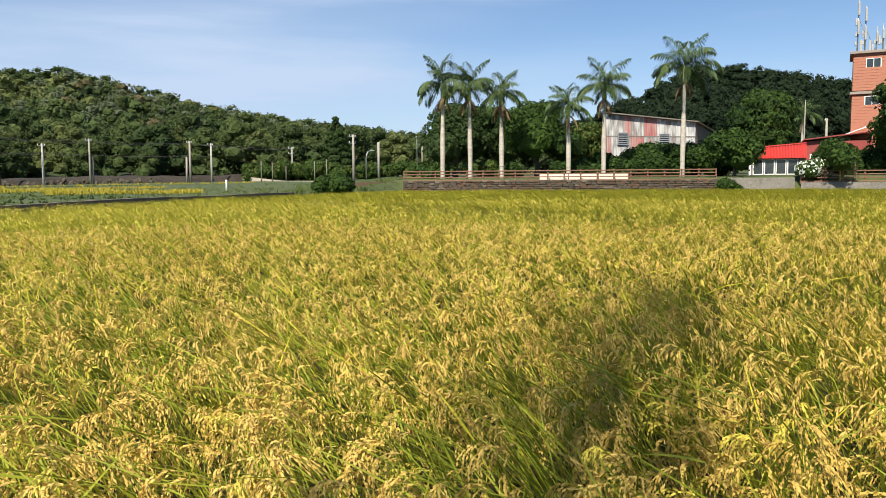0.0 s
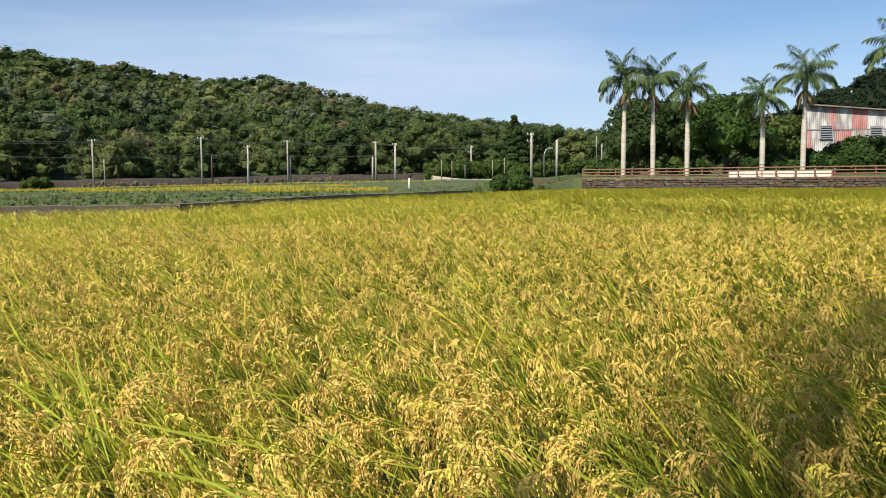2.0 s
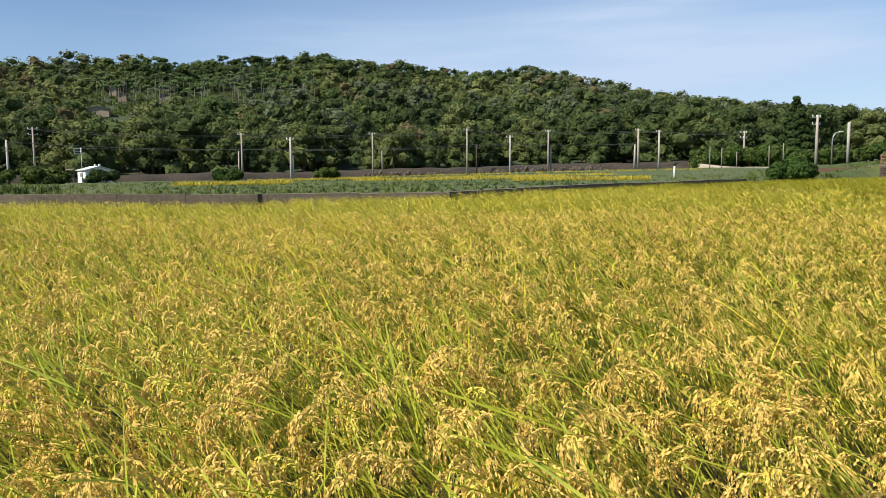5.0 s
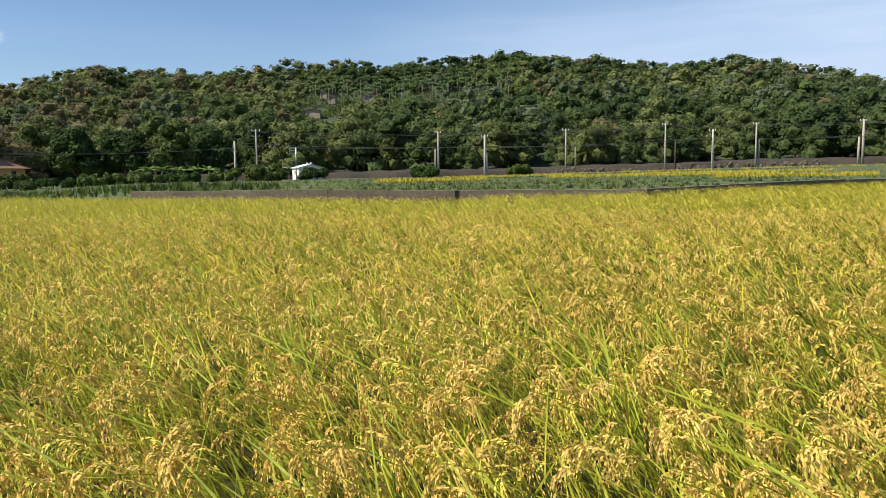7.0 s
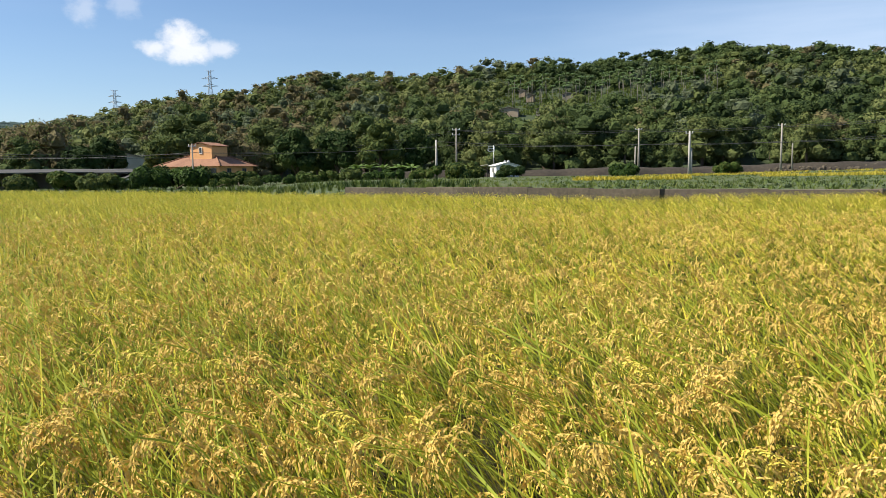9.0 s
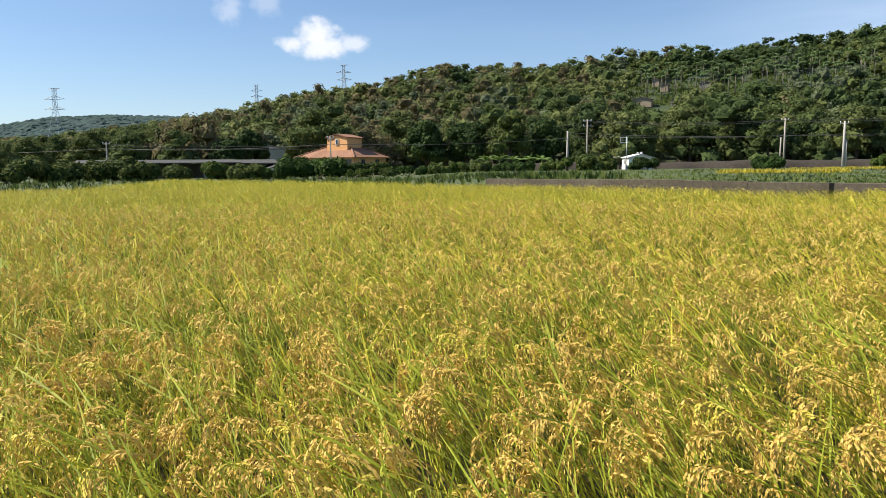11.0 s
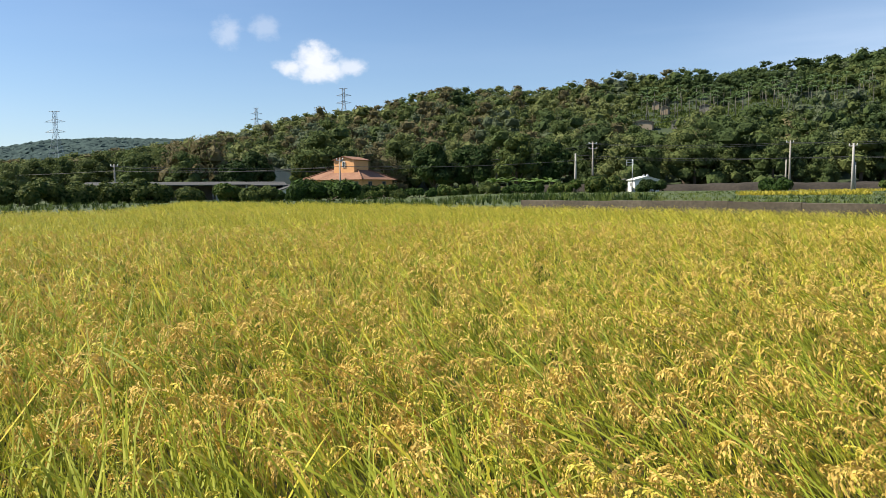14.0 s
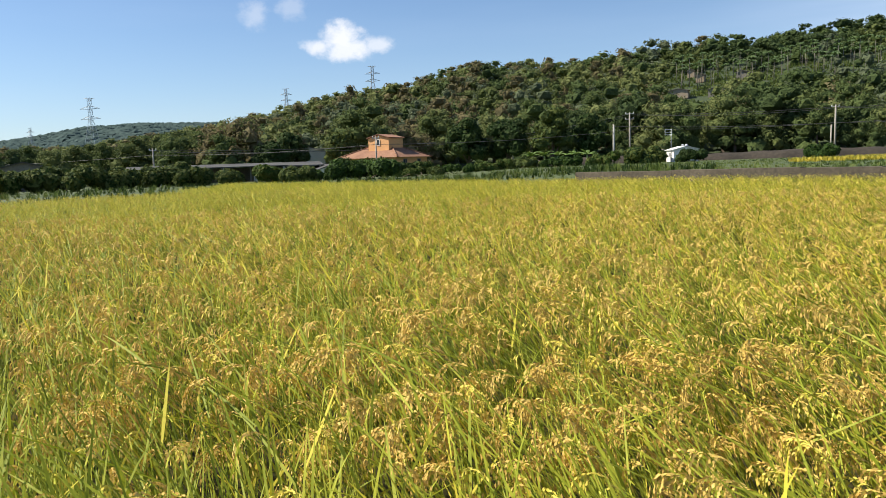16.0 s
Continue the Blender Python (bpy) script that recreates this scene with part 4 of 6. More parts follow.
for k, (az, d, w, h) in enumerate(((28.4, 88, 4.5, 1.5), (31.2, 82, 4.6, 1.2), (34.0, 84, 4.8, 1.4), (36.8, 80, 4.6, 1.2), (39.4, 76, 4.4, 0.9), (42.0, 72, 4.0, 0.8), (44.0, 70, 3.6, 0.8), (49.8, 66, 3.0, 1.1), (51.6, 63, 2.4, 1.3), (53.4, 66, 2.2, 1.45), (56.4, 66, 1.8, 1.35),
                                   (58.9, 64, 2.6, 1.5), (61.0, 66, 4.0, 2.0), (64.2, 64, 4.4, 2.0), (67.4, 62, 4.4, 1.9), (70.6, 62, 4.4, 1.9), (73.8, 64, 4.6, 2.0))):
    shrub("scrub_bush", "unkempt green scrub beyond the paddy", around(az, d).xy, w, h, ([[BRIGHT, OLIVE], [DEEP, BRIGHT], [OLIVE, M_LEAF[1]]][k % 3] if az < 56 else [DEEP, OLIVE, M_LEAF[2]]), 70 + k, 0.2)
for k, (az, d, h, r) in enumerate(((28.8, 104, 7.0, 3.0), (31.6, 102, 8.0, 3.2), (34.8, 106, 7.0, 3.4), (37.8, 106, 7.4, 3.2), (47.4, 113, 6.2, 2.6), (52.6, 102, 4.6, 3.2), (51.0, 116, 6.0, 3.2))):
    tree("woodland_tree", "dark leafy tree at the edge of the woods", around(az, d).xy, h, r, [[DEEP, M_LEAF[1]], [M_LEAF[1], OLIVE], [DEEP, M_LEAF[0]]][k % 3], 90 + k, 0.15, clumps=42, leaf=0.36)


def conifer(place, height, seed):
    rng = np.random.default_rng(seed)
    ob = thing("conifer_tree", (*place, ground_at(*place)), 0, "tall dark conical conifer at the wood's edge", "tree")
    bm = bmesh.new()
    tube(bm, [(0, 0, -0.3), (0, 0, height * 0.5), (0.1, 0, height)], [0.28, 0.16, 0.03], 7)
    part("trunk", bm, M_BARK, ob)
    spots = []
    for i in range(16):
        f = i / 15
        for k in range(3 if f < 0.8 else 1):
            a, r = 2.1 * k + i, 1.9 * (1 - f) ** 0.8 + 0.1
            spots.append(((r * math.cos(a), r * math.sin(a), height * (0.10 + 0.86 * f)), 0.42 + 0.75 * (1 - f)))
    raw("crown", leafy(rng, spots, 22, 0.32, [M_LEAF[0], DEEP], 0.7), [M_LEAF[0], DEEP], ob)


conifer(around(-28.0, 117).xy, 9.7, 3)


def banana(place, seed):
    rng = random.Random(seed)
    ob = thing("banana_plant", (*place, ground_at(*place)), rng.uniform(0, 360), "banana plant with broad arching pale green leaves", "plant", "banana plants")
    bm = bmesh.new()
    tube(bm, [(0, 0, -0.1), (0, 0, 0.8), (0.02, 0, 1.4)], [0.14, 0.11, 0.07], 7)
    part("stem", bm, M_SHAFT, ob)
    for i in range(8):
        a, up, l = i * 2.4, rng.uniform(0.5, 1.2), rng.uniform(1.3, 1.9)
        bm = bmesh.new()
        last = None
        for k in range(7):
            s = k / 6
            r, z = l * s * math.cos(up) + 0.25 * s * s, 1.3 + l * (math.sin(up) * s - 0.55 * s * s)
            w = 0.24 * math.sin(math.pi * min(1, s * 0.93 + 0.07)) + 0.01
            c, t = Vector((r * math.cos(a), r * math.sin(a), z)), Vector((-math.sin(a), math.cos(a), 0))
            row = [bm.verts.new(c - t * w + Vector((0, 0, -w * 0.3))), bm.verts.new(c), bm.verts.new(c + t * w + Vector((0, 0, -w * 0.3)))]
            if last:
                bm.faces.new((last[0], last[1], row[1], row[0])), bm.faces.new((last[1], last[2], row[2], row[1]))
            last = row
        part("leaf", bm, M_BANANA, ob)


for k, (az, d) in enumerate(((30.2, 90), (31.4, 91), (32.4, 89.5), (33.4, 91), (29.2, 92), (25.6, 97))):
    banana(around(az, d).xy, 200 + k)


# ---- royal palms ----
def frond(length, rise, bend, seed, leaf_long=0.62):
    """A feather frond along +x: a rib that leaves at a rise and arches over by a bend (degrees), with two rows of hanging leaflets."""
    rng = np.random.default_rng(seed)
    bag = Bag()
    s = np.linspace(0, 1, 12)
    turn = np.radians(rise - bend * s ** 1.25)
    rib = np.stack([np.cumsum(np.cos(turn)), 0 * s, np.cumsum(np.sin(turn))], -1) * length / 12
    rib -= rib[0]
    v, t = ribbon(rib, 0.03 * (1 - s) + 0.006, np.array([0, 1.0, 0]))
    bag.add(v, t, np.ones(len(t), int))
    for i in range(66):
        f = 0.10 + 0.90 * i / 65
        k = min(f * 11, 10.99)
        a = int(k)
        p = rib[a] * (1 - k + a) + rib[a + 1] * (k - a)
        way = rib[a + 1] - rib[a]
        way /= np.linalg.norm(way)
        for side in (-1, 1):
            l = leaf_long * math.sin(math.pi * (0.12 + 0.80 * f)) * rng.uniform(0.85, 1.1)
            out = way * 0.55 + np.array([0, side, 0]) * rng.uniform(0.6, 0.95) + np.array([0, 0, rng.uniform(-0.85, 0.05)])
            out /= np.linalg.norm(out)
            mid, tip = p + out * l * 0.55, p + out * l + np.array([0, 0, -0.35 * l])
            w = np.cross(out, (0, 0, 1.0))
            w = w / np.linalg.norm(w) * 0.033
            bag.add(np.array([p, mid - w, mid + w, tip]), np.array([(0, 1, 2), (1, 3, 2)]), np.zeros(2, int))
    return bag


FROND_GREEN = [frond(3.3, e, b, 300 + i, 0.85).mesh("frond", [M_PALMLEAF, M_SHAFT]) for i, (e, b) in enumerate(((82, 62), (62, 92), (40, 105), (14, 95)))]
FROND_DRY = [frond(2.3, e, b, 310 + i, 0.55).mesh("dry_frond", [M_DEADLEAF, M_DEADLEAF]) for i, (e, b) in enumerate(((-30, 52), (-48, 36)))]


def royal_palm(place, height, seed, dry, full=1.0, lean=0.0):
    rng = random.Random(seed)
    z = ground_at(*place)
    ob = thing("royal_palm", (*place, z), rng.uniform(0, 360), "royal palm with a pale grey trunk and feathery crown", "palm tree", "royal palms by the fence")
    trunk = height * 0.66
    bm = bmesh.new()
    n = 14
    line = [(lean * (i / n) ** 2, 0, -0.2 + (trunk + 0.2) * i / n) for i in range(n + 1)]
    tube(bm, line, [0.175 - 0.05 * (i / n) + 0.04 * math.exp(-((i / n - 0.45) / 0.22) ** 2) + (0.07 if i == 0 else 0) for i in range(n + 1)], 12)
    part("trunk", bm, M_PALMTRUNK, ob)
    for i in range(5):
        f = (i + 1) / 6
        bm = bmesh.new()
        tube(bm, [(lean * f * f, 0, trunk * f - 0.02), (lean * f * f, 0, trunk * f + 0.03)], [0.195 - 0.04 * f] * 2, 12)
        part("leaf_scar", bm, M_PALMTRUNK, ob)
    bm = bmesh.new()
    top = trunk + height * 0.125
    tube(bm, [(lean, 0, trunk - 0.05), (lean, 0, trunk + 0.25), (lean, 0, top)], [0.17, 0.19, 0.09], 10)
    part("crownshaft", bm, M_SHAFT, ob)
    for i in range(17):
        o = new("frond", FROND_GREEN[min(3, int((i + 1) / 17 * 4))])
        o.parent = ob
        o.matrix_local = pose(lean, 0, top - 0.10) @ Matrix.Rotation(2.4 * i + rng.uniform(-0.25, 0.25), 4, "Z") @ Matrix.Rotation(radians(rng.uniform(-9, 9)), 4, "Y") @ Matrix.Scale(0.92 * full * rng.uniform(0.85, 1.1), 4)
    for i in range(dry):
        o = new("dry_frond", FROND_DRY[i % 2])
        o.parent = ob
        tagged(o, "withered brown hanging frond")
        o.matrix_local = pose(lean, 0, trunk + 0.15) @ Matrix.Rotation(1.9 * i + rng.uniform(-0.3, 0.3), 4, "Z") @ Matrix.Rotation(radians(rng.uniform(-8, 10)), 4, "Y") @ Matrix.Scale(rng.uniform(0.5, 0.75), 4)
    bm = bmesh.new()
    tube(bm, [(lean, 0, top - 0.1), (lean, 0, top + 1.1)], [0.05, 0.01], 6)
    part("spear_leaf", bm, M_PALMLEAF, ob)


for k, (x, y, h, dry, full) in enumerate(((34.1, 46.9, 9.3, 6, 0.92), (35.8, 45.6, 9.0, 7, 0.90), (37.7, 44.1, 8.3, 6, 0.90), (41.4, 40.6, 7.1, 3, 0.82), (43.2, 38.7, 8.8, 5, 1.02), (46.8, 34.3, 10.3, 5, 1.05))):
    royal_palm((x, y), h, 400 + k, dry, full, 0.1 if k % 2 else -0.06)

royal_palm(around(-61.6, 104).xy, 9.2, 410, 2, 0.95)

# ---- fence on a stacked stone wall ----
FENCE_A, FENCE_B, FENCE_C, FENCE_D = Vector((30.2, 46.4, 0)), Vector((46.4, 31.2, 0)), Vector((49.2, 26.6, 0)), Vector((53.4, 17.5, 0))


def rail_fence(a, b, label, base):
    ob = thing("rail_fence", (a.x, a.y, base), math.degrees(math.atan2(b.y - a.y, b.x - a.x)), label, "fence")
    long = (b - a).length
    n = int(long / 1.12)
    for i in range(n + 1):
        bm = bmesh.new()
        box(bm, (0.10, 0.10, 0.92), (long * i / n, 0, -0.12), 0, 0.012)
        part("post", bm, M_RAIL, ob)
    for z in (0.02, 0.26, 0.48, 0.70):
        bm = bmesh.new()
        box(bm, (long, 0.06, 0.075), (long / 2, -0.081, z), 0, 0.01)
        part("rail", bm, M_RAIL, ob)


rail_fence(FENCE_A, FENCE_B, "brown three-rail fence on a low stone wall", 1.50)
rail_fence(FENCE_C, FENCE_D, "brown three-rail fence in front of a garden arch", 1.30)


def stone_wall():
    rng = random.Random(77)
    a, b = FENCE_A + Vector((-0.35, -0.35, 0)), FENCE_B + Vector((-0.35, -0.35, 0))
    long, turn = (b - a).length, math.atan2(b.y - a.y, b.x - a.x)
    bm = bmesh.new()
    box(bm, (long, 0.4, 1.5), (long / 2, 0.28, 0))
    wall = part("stone_wall", bm, M_DARKWALL)
    wall.matrix_world = Matrix.Translation(a) @ Matrix.Rotation(turn, 4, "Z")
    tagged(wall, "dry-stacked low wall of rough flat stones", "wall", kind="structure")
    shapes = []
    for i in range(9):
        bm = bmesh.new()
        box(bm, (1, 1, 1), (0, 0, -0.5), 0, 0.12)
        for v in bm.verts:
            v.co += Vector((rng.uniform(-1, 1), rng.uniform(-1, 1), rng.uniform(-1, 1))) * 0.07
        me = bpy.data.meshes.new("stone")
        bm.to_mesh(me)
        bm.free()
        me.materials.append(M_STONE[(0, 1, 2, 0, 1, 1, 0, 2, 1)[i]])
        shapes.append(me)
    z = 0.80
    for row in range(5):
        h, x = 0.145, rng.uniform(0, 0.3)
        while x < long:
            w = rng.uniform(0.28, 0.52)
            o = new("stone", rng.choice(shapes))
            o.parent = wall
            o.matrix_local = Matrix.Translation((x + w / 2, rng.uniform(-0.02, 0.05), z + h / 2 + rng.uniform(-0.012, 0.012))) @ Matrix.Rotation(rng.uniform(-0.06, 0.06), 4, "Y") @ Matrix.Diagonal((w * 0.98, 0.34 + rng.uniform(-0.05, 0.05), h * 0.95, 1))
            x += w
        z += h + 0.008


def board_stack():
    """Long cream boards standing along the inside of the fence."""
    u = (FENCE_B - FENCE_A).normalized()
    p = FENCE_A + u * 9.9 + Vector((0.42, 0.42, 0))
    ob = thing("board_panel", (p.x, p.y, 1.58), math.degrees(math.atan2(u.y, u.x)), "long cream-white boards fixed behind the brown fence", "boards")
    for i in range(3):
        for z in (-0.02, 0.22):
            bm = bmesh.new()
            box(bm, (2.05, 0.05, 0.20), (1.05 + 2.12 * i, 0, z), 0, 0.01)
            part("board", bm, M_CREAM, ob)
    for i in range(4):
        bm = bmesh.new()
        box(bm, (0.08, 0.08, 0.56), (2.12 * i, 0.07, -0.08))
        part("upright", bm, M_RAIL, ob)


board_stack()
wall_run("concrete_wall", [(46.9, 30.6), (49.0, 26.9)], 1.62, 0.3, M_CONCRETE, "plain grey concrete wall between the two fences")
wall_run("concrete_wall", [(49.1, 26.5), (53.3, 17.4)], 1.28, 0.3, M_CONCRETE, "low concrete kerb under the garden fence")


# ---- the corrugated shed ----
def corrugated(bm, a, b, za, zb, low, pitch=0.16, deep=0.014, thick=0.0):
    """An upright ribbed sheet from a to b, its top falling from za to zb."""
    a, b = Vector(a), Vector(b)
    long = (b - a).length
    u = (b - a).normalized()
    n = Vector((u.y, -u.x, 0))
    k = int(long / pitch * 4)
    last = None
    for i in range(k + 1):
        s = i / k
        p = a + u * long * s + n * (deep * math.sin(2 * math.pi * s * long / pitch))
        row = [bm.verts.new((p.x, p.y, low)), bm.verts.new((p.x, p.y, za + (zb - za) * s))]
        if last:
            bm.faces.new((last[0], row[0], row[1], last[1]))
        last = row


def louvre(parent, at, turn, w, h, frame_mat):
    o = new("window")
    o.parent = parent
    o.matrix_local = Matrix.Translation(at) @ Matrix.Rotation(turn, 4, "Z")
    for name, size, p in (("sill", (w + 0.1, 0.1, 0.08), (0, -0.03, -0.08)), ("lintel", (w + 0.1, 0.08, 0.06), (0, -0.03, h)), ("jamb", (0.07, 0.08, h), (-w / 2, -0.03, 0)), ("jamb", (0.07, 0.08, h), (w / 2, -0.03, 0))):
        bm = bmesh.new()
        box(bm, size, p)
        part(name, bm, frame_mat, o)
    bm = bmesh.new()
    box(bm, (w, 0.03, h), (0, 0.03, 0))
    part("opening", bm, M_GLASS, o)
    for i in range(5):
        bm = bmesh.new()
        box(bm, (w - 0.08, 0.05, h / 11), (0, -0.02, h * (i + 0.4) / 5))
        part("slat", bm, M_STEEL, o)


def grey_shed():
    a, b, c = Vector((50.6, 45.3, 0)), Vector((58.7, 41.7, 0)), Vector((69.4, 46.4, 0))
    ob = thing("metal_shed", (0, 0, 0), 0, "weathered corrugated shed with faded red paint", "shed")
    bm = bmesh.new()
    box(bm, ((b - a).length, 0.06, 0.09), (a + b) / 2 + Vector((0, 0, 5.35)), math.degrees(math.atan2(b.y - a.y, b.x - a.x)))
    part("seam_batten", bm, M_CONCRETE, ob, "pale horizontal batten")
    for i in range(14):
        p, q = a.lerp(b, i / 14), a.lerp(b, (i + 1) / 14)
        za, zb = 7.35 - 0.05 * i, 7.30 - 0.05 * i
        for row, low, tops in ((0, 1.5, (5.4, 5.4)), (1, 5.41, (za, zb))):
            bm = bmesh.new()
            corrugated(bm, p, q, *tops, low)
            red = i in ((0, 4, 5), (3, 6, 7))[row]
            part("wall_panel", bm, M_FADEDRED if red else M_RUSTSHEET, ob, "faded red ribbed sheet" if red else "weathered grey ribbed sheet")
    bm = bmesh.new()
    corrugated(bm, b, c, 6.6, 6.0, 1.5, 0.3)
    part("end_wall", bm, M_OLDSHEET, ob, "dull brown-grey side sheeting")
    d = a + (c - b)
    bm = bmesh.new()
    corrugated(bm, c, d, 6.0, 6.9, 1.5, 0.6)
    part("rear_wall", bm, M_OLDSHEET, ob)
    bm = bmesh.new()
    corrugated(bm, d, a, 6.9, 7.35, 1.5, 0.6)
    part("end_wall", bm, M_OLDSHEET, ob)
    bm = bmesh.new()
    e = Vector((-0.25, -0.3, 0))
    slab(bm, [a + e + Vector((0, 0, 7.38)), b + e * 1.2 + Vector((0.2, 0, 6.68)), c + Vector((0.4, 0, 6.05)), d + Vector((0, 0.3, 6.95))], 0.10)
    part("roof", bm, M_OLDSHEET, ob)
    u = (b - a).normalized()
    turn = math.atan2(u.y, u.x)
    for s in (1.75, 5.75):
        p = a + u * s - Vector((u.y * -1, u.x, 0)) * 0.06
        louvre(ob, (p.x, p.y, 4.75 - 0.02 * s), turn, 0.95, 0.95, M_STEEL)
    bm = bmesh.new()
    p = a + u * 3.2 + Vector((u.y, -u.x, 0)) * 0.9
    slab(bm, [a + u * 2.6 + Vector((0, 0, 4.1)), a + u * 5.6 + Vector((0, 0, 3.7)), a + u * 5.6 + Vector((u.y, -u.x, 0)) * 1.2 + Vector((0, 0, 3.35)), a + u * 2.6 + Vector((u.y, -u.x, 0)) * 1.2 + Vector((0, 0, 3.75))], 0.06)
    part("awning", bm, M_OLDSHEET, ob)


grey_shed()


# ---- red building, brick tower ----
def sash(parent, at, w, h, frame_mat=None, name="window", bars=1):
    """A framed window proud of the local -y face."""
    o = new(name)
    o.parent = parent
    o.matrix_local = Matrix.Translation(at)
    f = 0.07
    for size, p in (((w, 0.08, f), (0, 0, 0)), ((w, 0.08, f), (0, 0, h - f)), ((f, 0.08, h - 2 * f), (-w / 2 + f / 2, 0, f)), ((f, 0.08, h - 2 * f), (w / 2 - f / 2, 0, f))):
        bm = bmesh.new()
        box(bm, size, p)
        part("frame", bm, frame_mat or M_WHITE, o)
    for i in range(bars):
        bm = bmesh.new()
        box(bm, (0.05, 0.06, h - 2 * f), (-w / 2 + w * (i + 1) / (bars + 1), 0, f))
        part("mullion", bm, frame_mat or M_WHITE, o)
    bm = bmesh.new()
    box(bm, (w - 2 * f, 0.02, h - 2 * f), (0, 0.01, f))
    part("pane", bm, M_GLASS, o)
    return o


def red_building():
    a, b = Vector((56.2, 34.55, 0)), Vector((58.2, 31.2, 0))
    u = (b - a).normalized()
    z = 1.75
    ob = thing("red_building", (a.x, a.y, z), math.degrees(math.atan2(u.y, u.x)), "low red metal-clad building with white-framed glazing", "building")
    w = (b - a).length
    bm = bmesh.new()
    box(bm, (w, 5.0, 2.3), (w / 2, 2.55, 0))
    part("wall", bm, M_OLDSHEET, ob)
    bm = bmesh.new()
    corrugated(bm, (-0.15, -0.35, 0), (w + 0.1, -0.35, 0), 2.25, 2.55, 1.42, 0.22, 0.03)
    part("fascia", bm, M_REDSHEET, ob, "bright red ribbed fascia")
    bm = bmesh.new()
    slab(bm, [(-0.2, -0.4, 2.25), (w + 0.1, -0.4, 2.56), (w + 0.1, 5.2, 2.6), (-0.2, 5.2, 2.3)], 0.08)
    part("roof", bm, M_REDSHEET, ob)
    bm = bmesh.new()
    box(bm, (0.16, 0.16, 2.4), (-0.1, -0.28, 0))
    part("corner_post", bm, M_WHITE, ob)
    for i in range(4):
        sash(ob, (0.5 + i * 0.85, -0.02, 0.12), 0.78, 1.25, name="glazed_door" if i in (1, 2) else "window", bars=0)
    bm = bmesh.new()
    box(bm, (4.6, 5.0, 2.7), (w + 2.35, 2.6, 0))
    part("side_wing", bm, M_DARKRED, ob, "darker red sheet-clad wing")
    bm = bmesh.new()
    slab(bm, [(w - 0.1, -0.3, 2.8), (w + 5.0, -0.3, 3.35), (w + 5.0, 5.2, 3.35), (w - 0.1, 5.2, 2.8)], 0.09)
    part("wing_roof", bm, M_DARKRED, ob)
    sash(ob, (w + 1.1, 0.05, 0.75), 1.5, 0.95, bars=2)
    bm = bmesh.new()
    tube(bm, [(w + 2.2, 0.2, 2.95), (w + 4.9, 0.4, 4.0)], [0.05, 0.05], 6)
    part("stay_pipe", bm, M_WHITE, ob)


red_building()


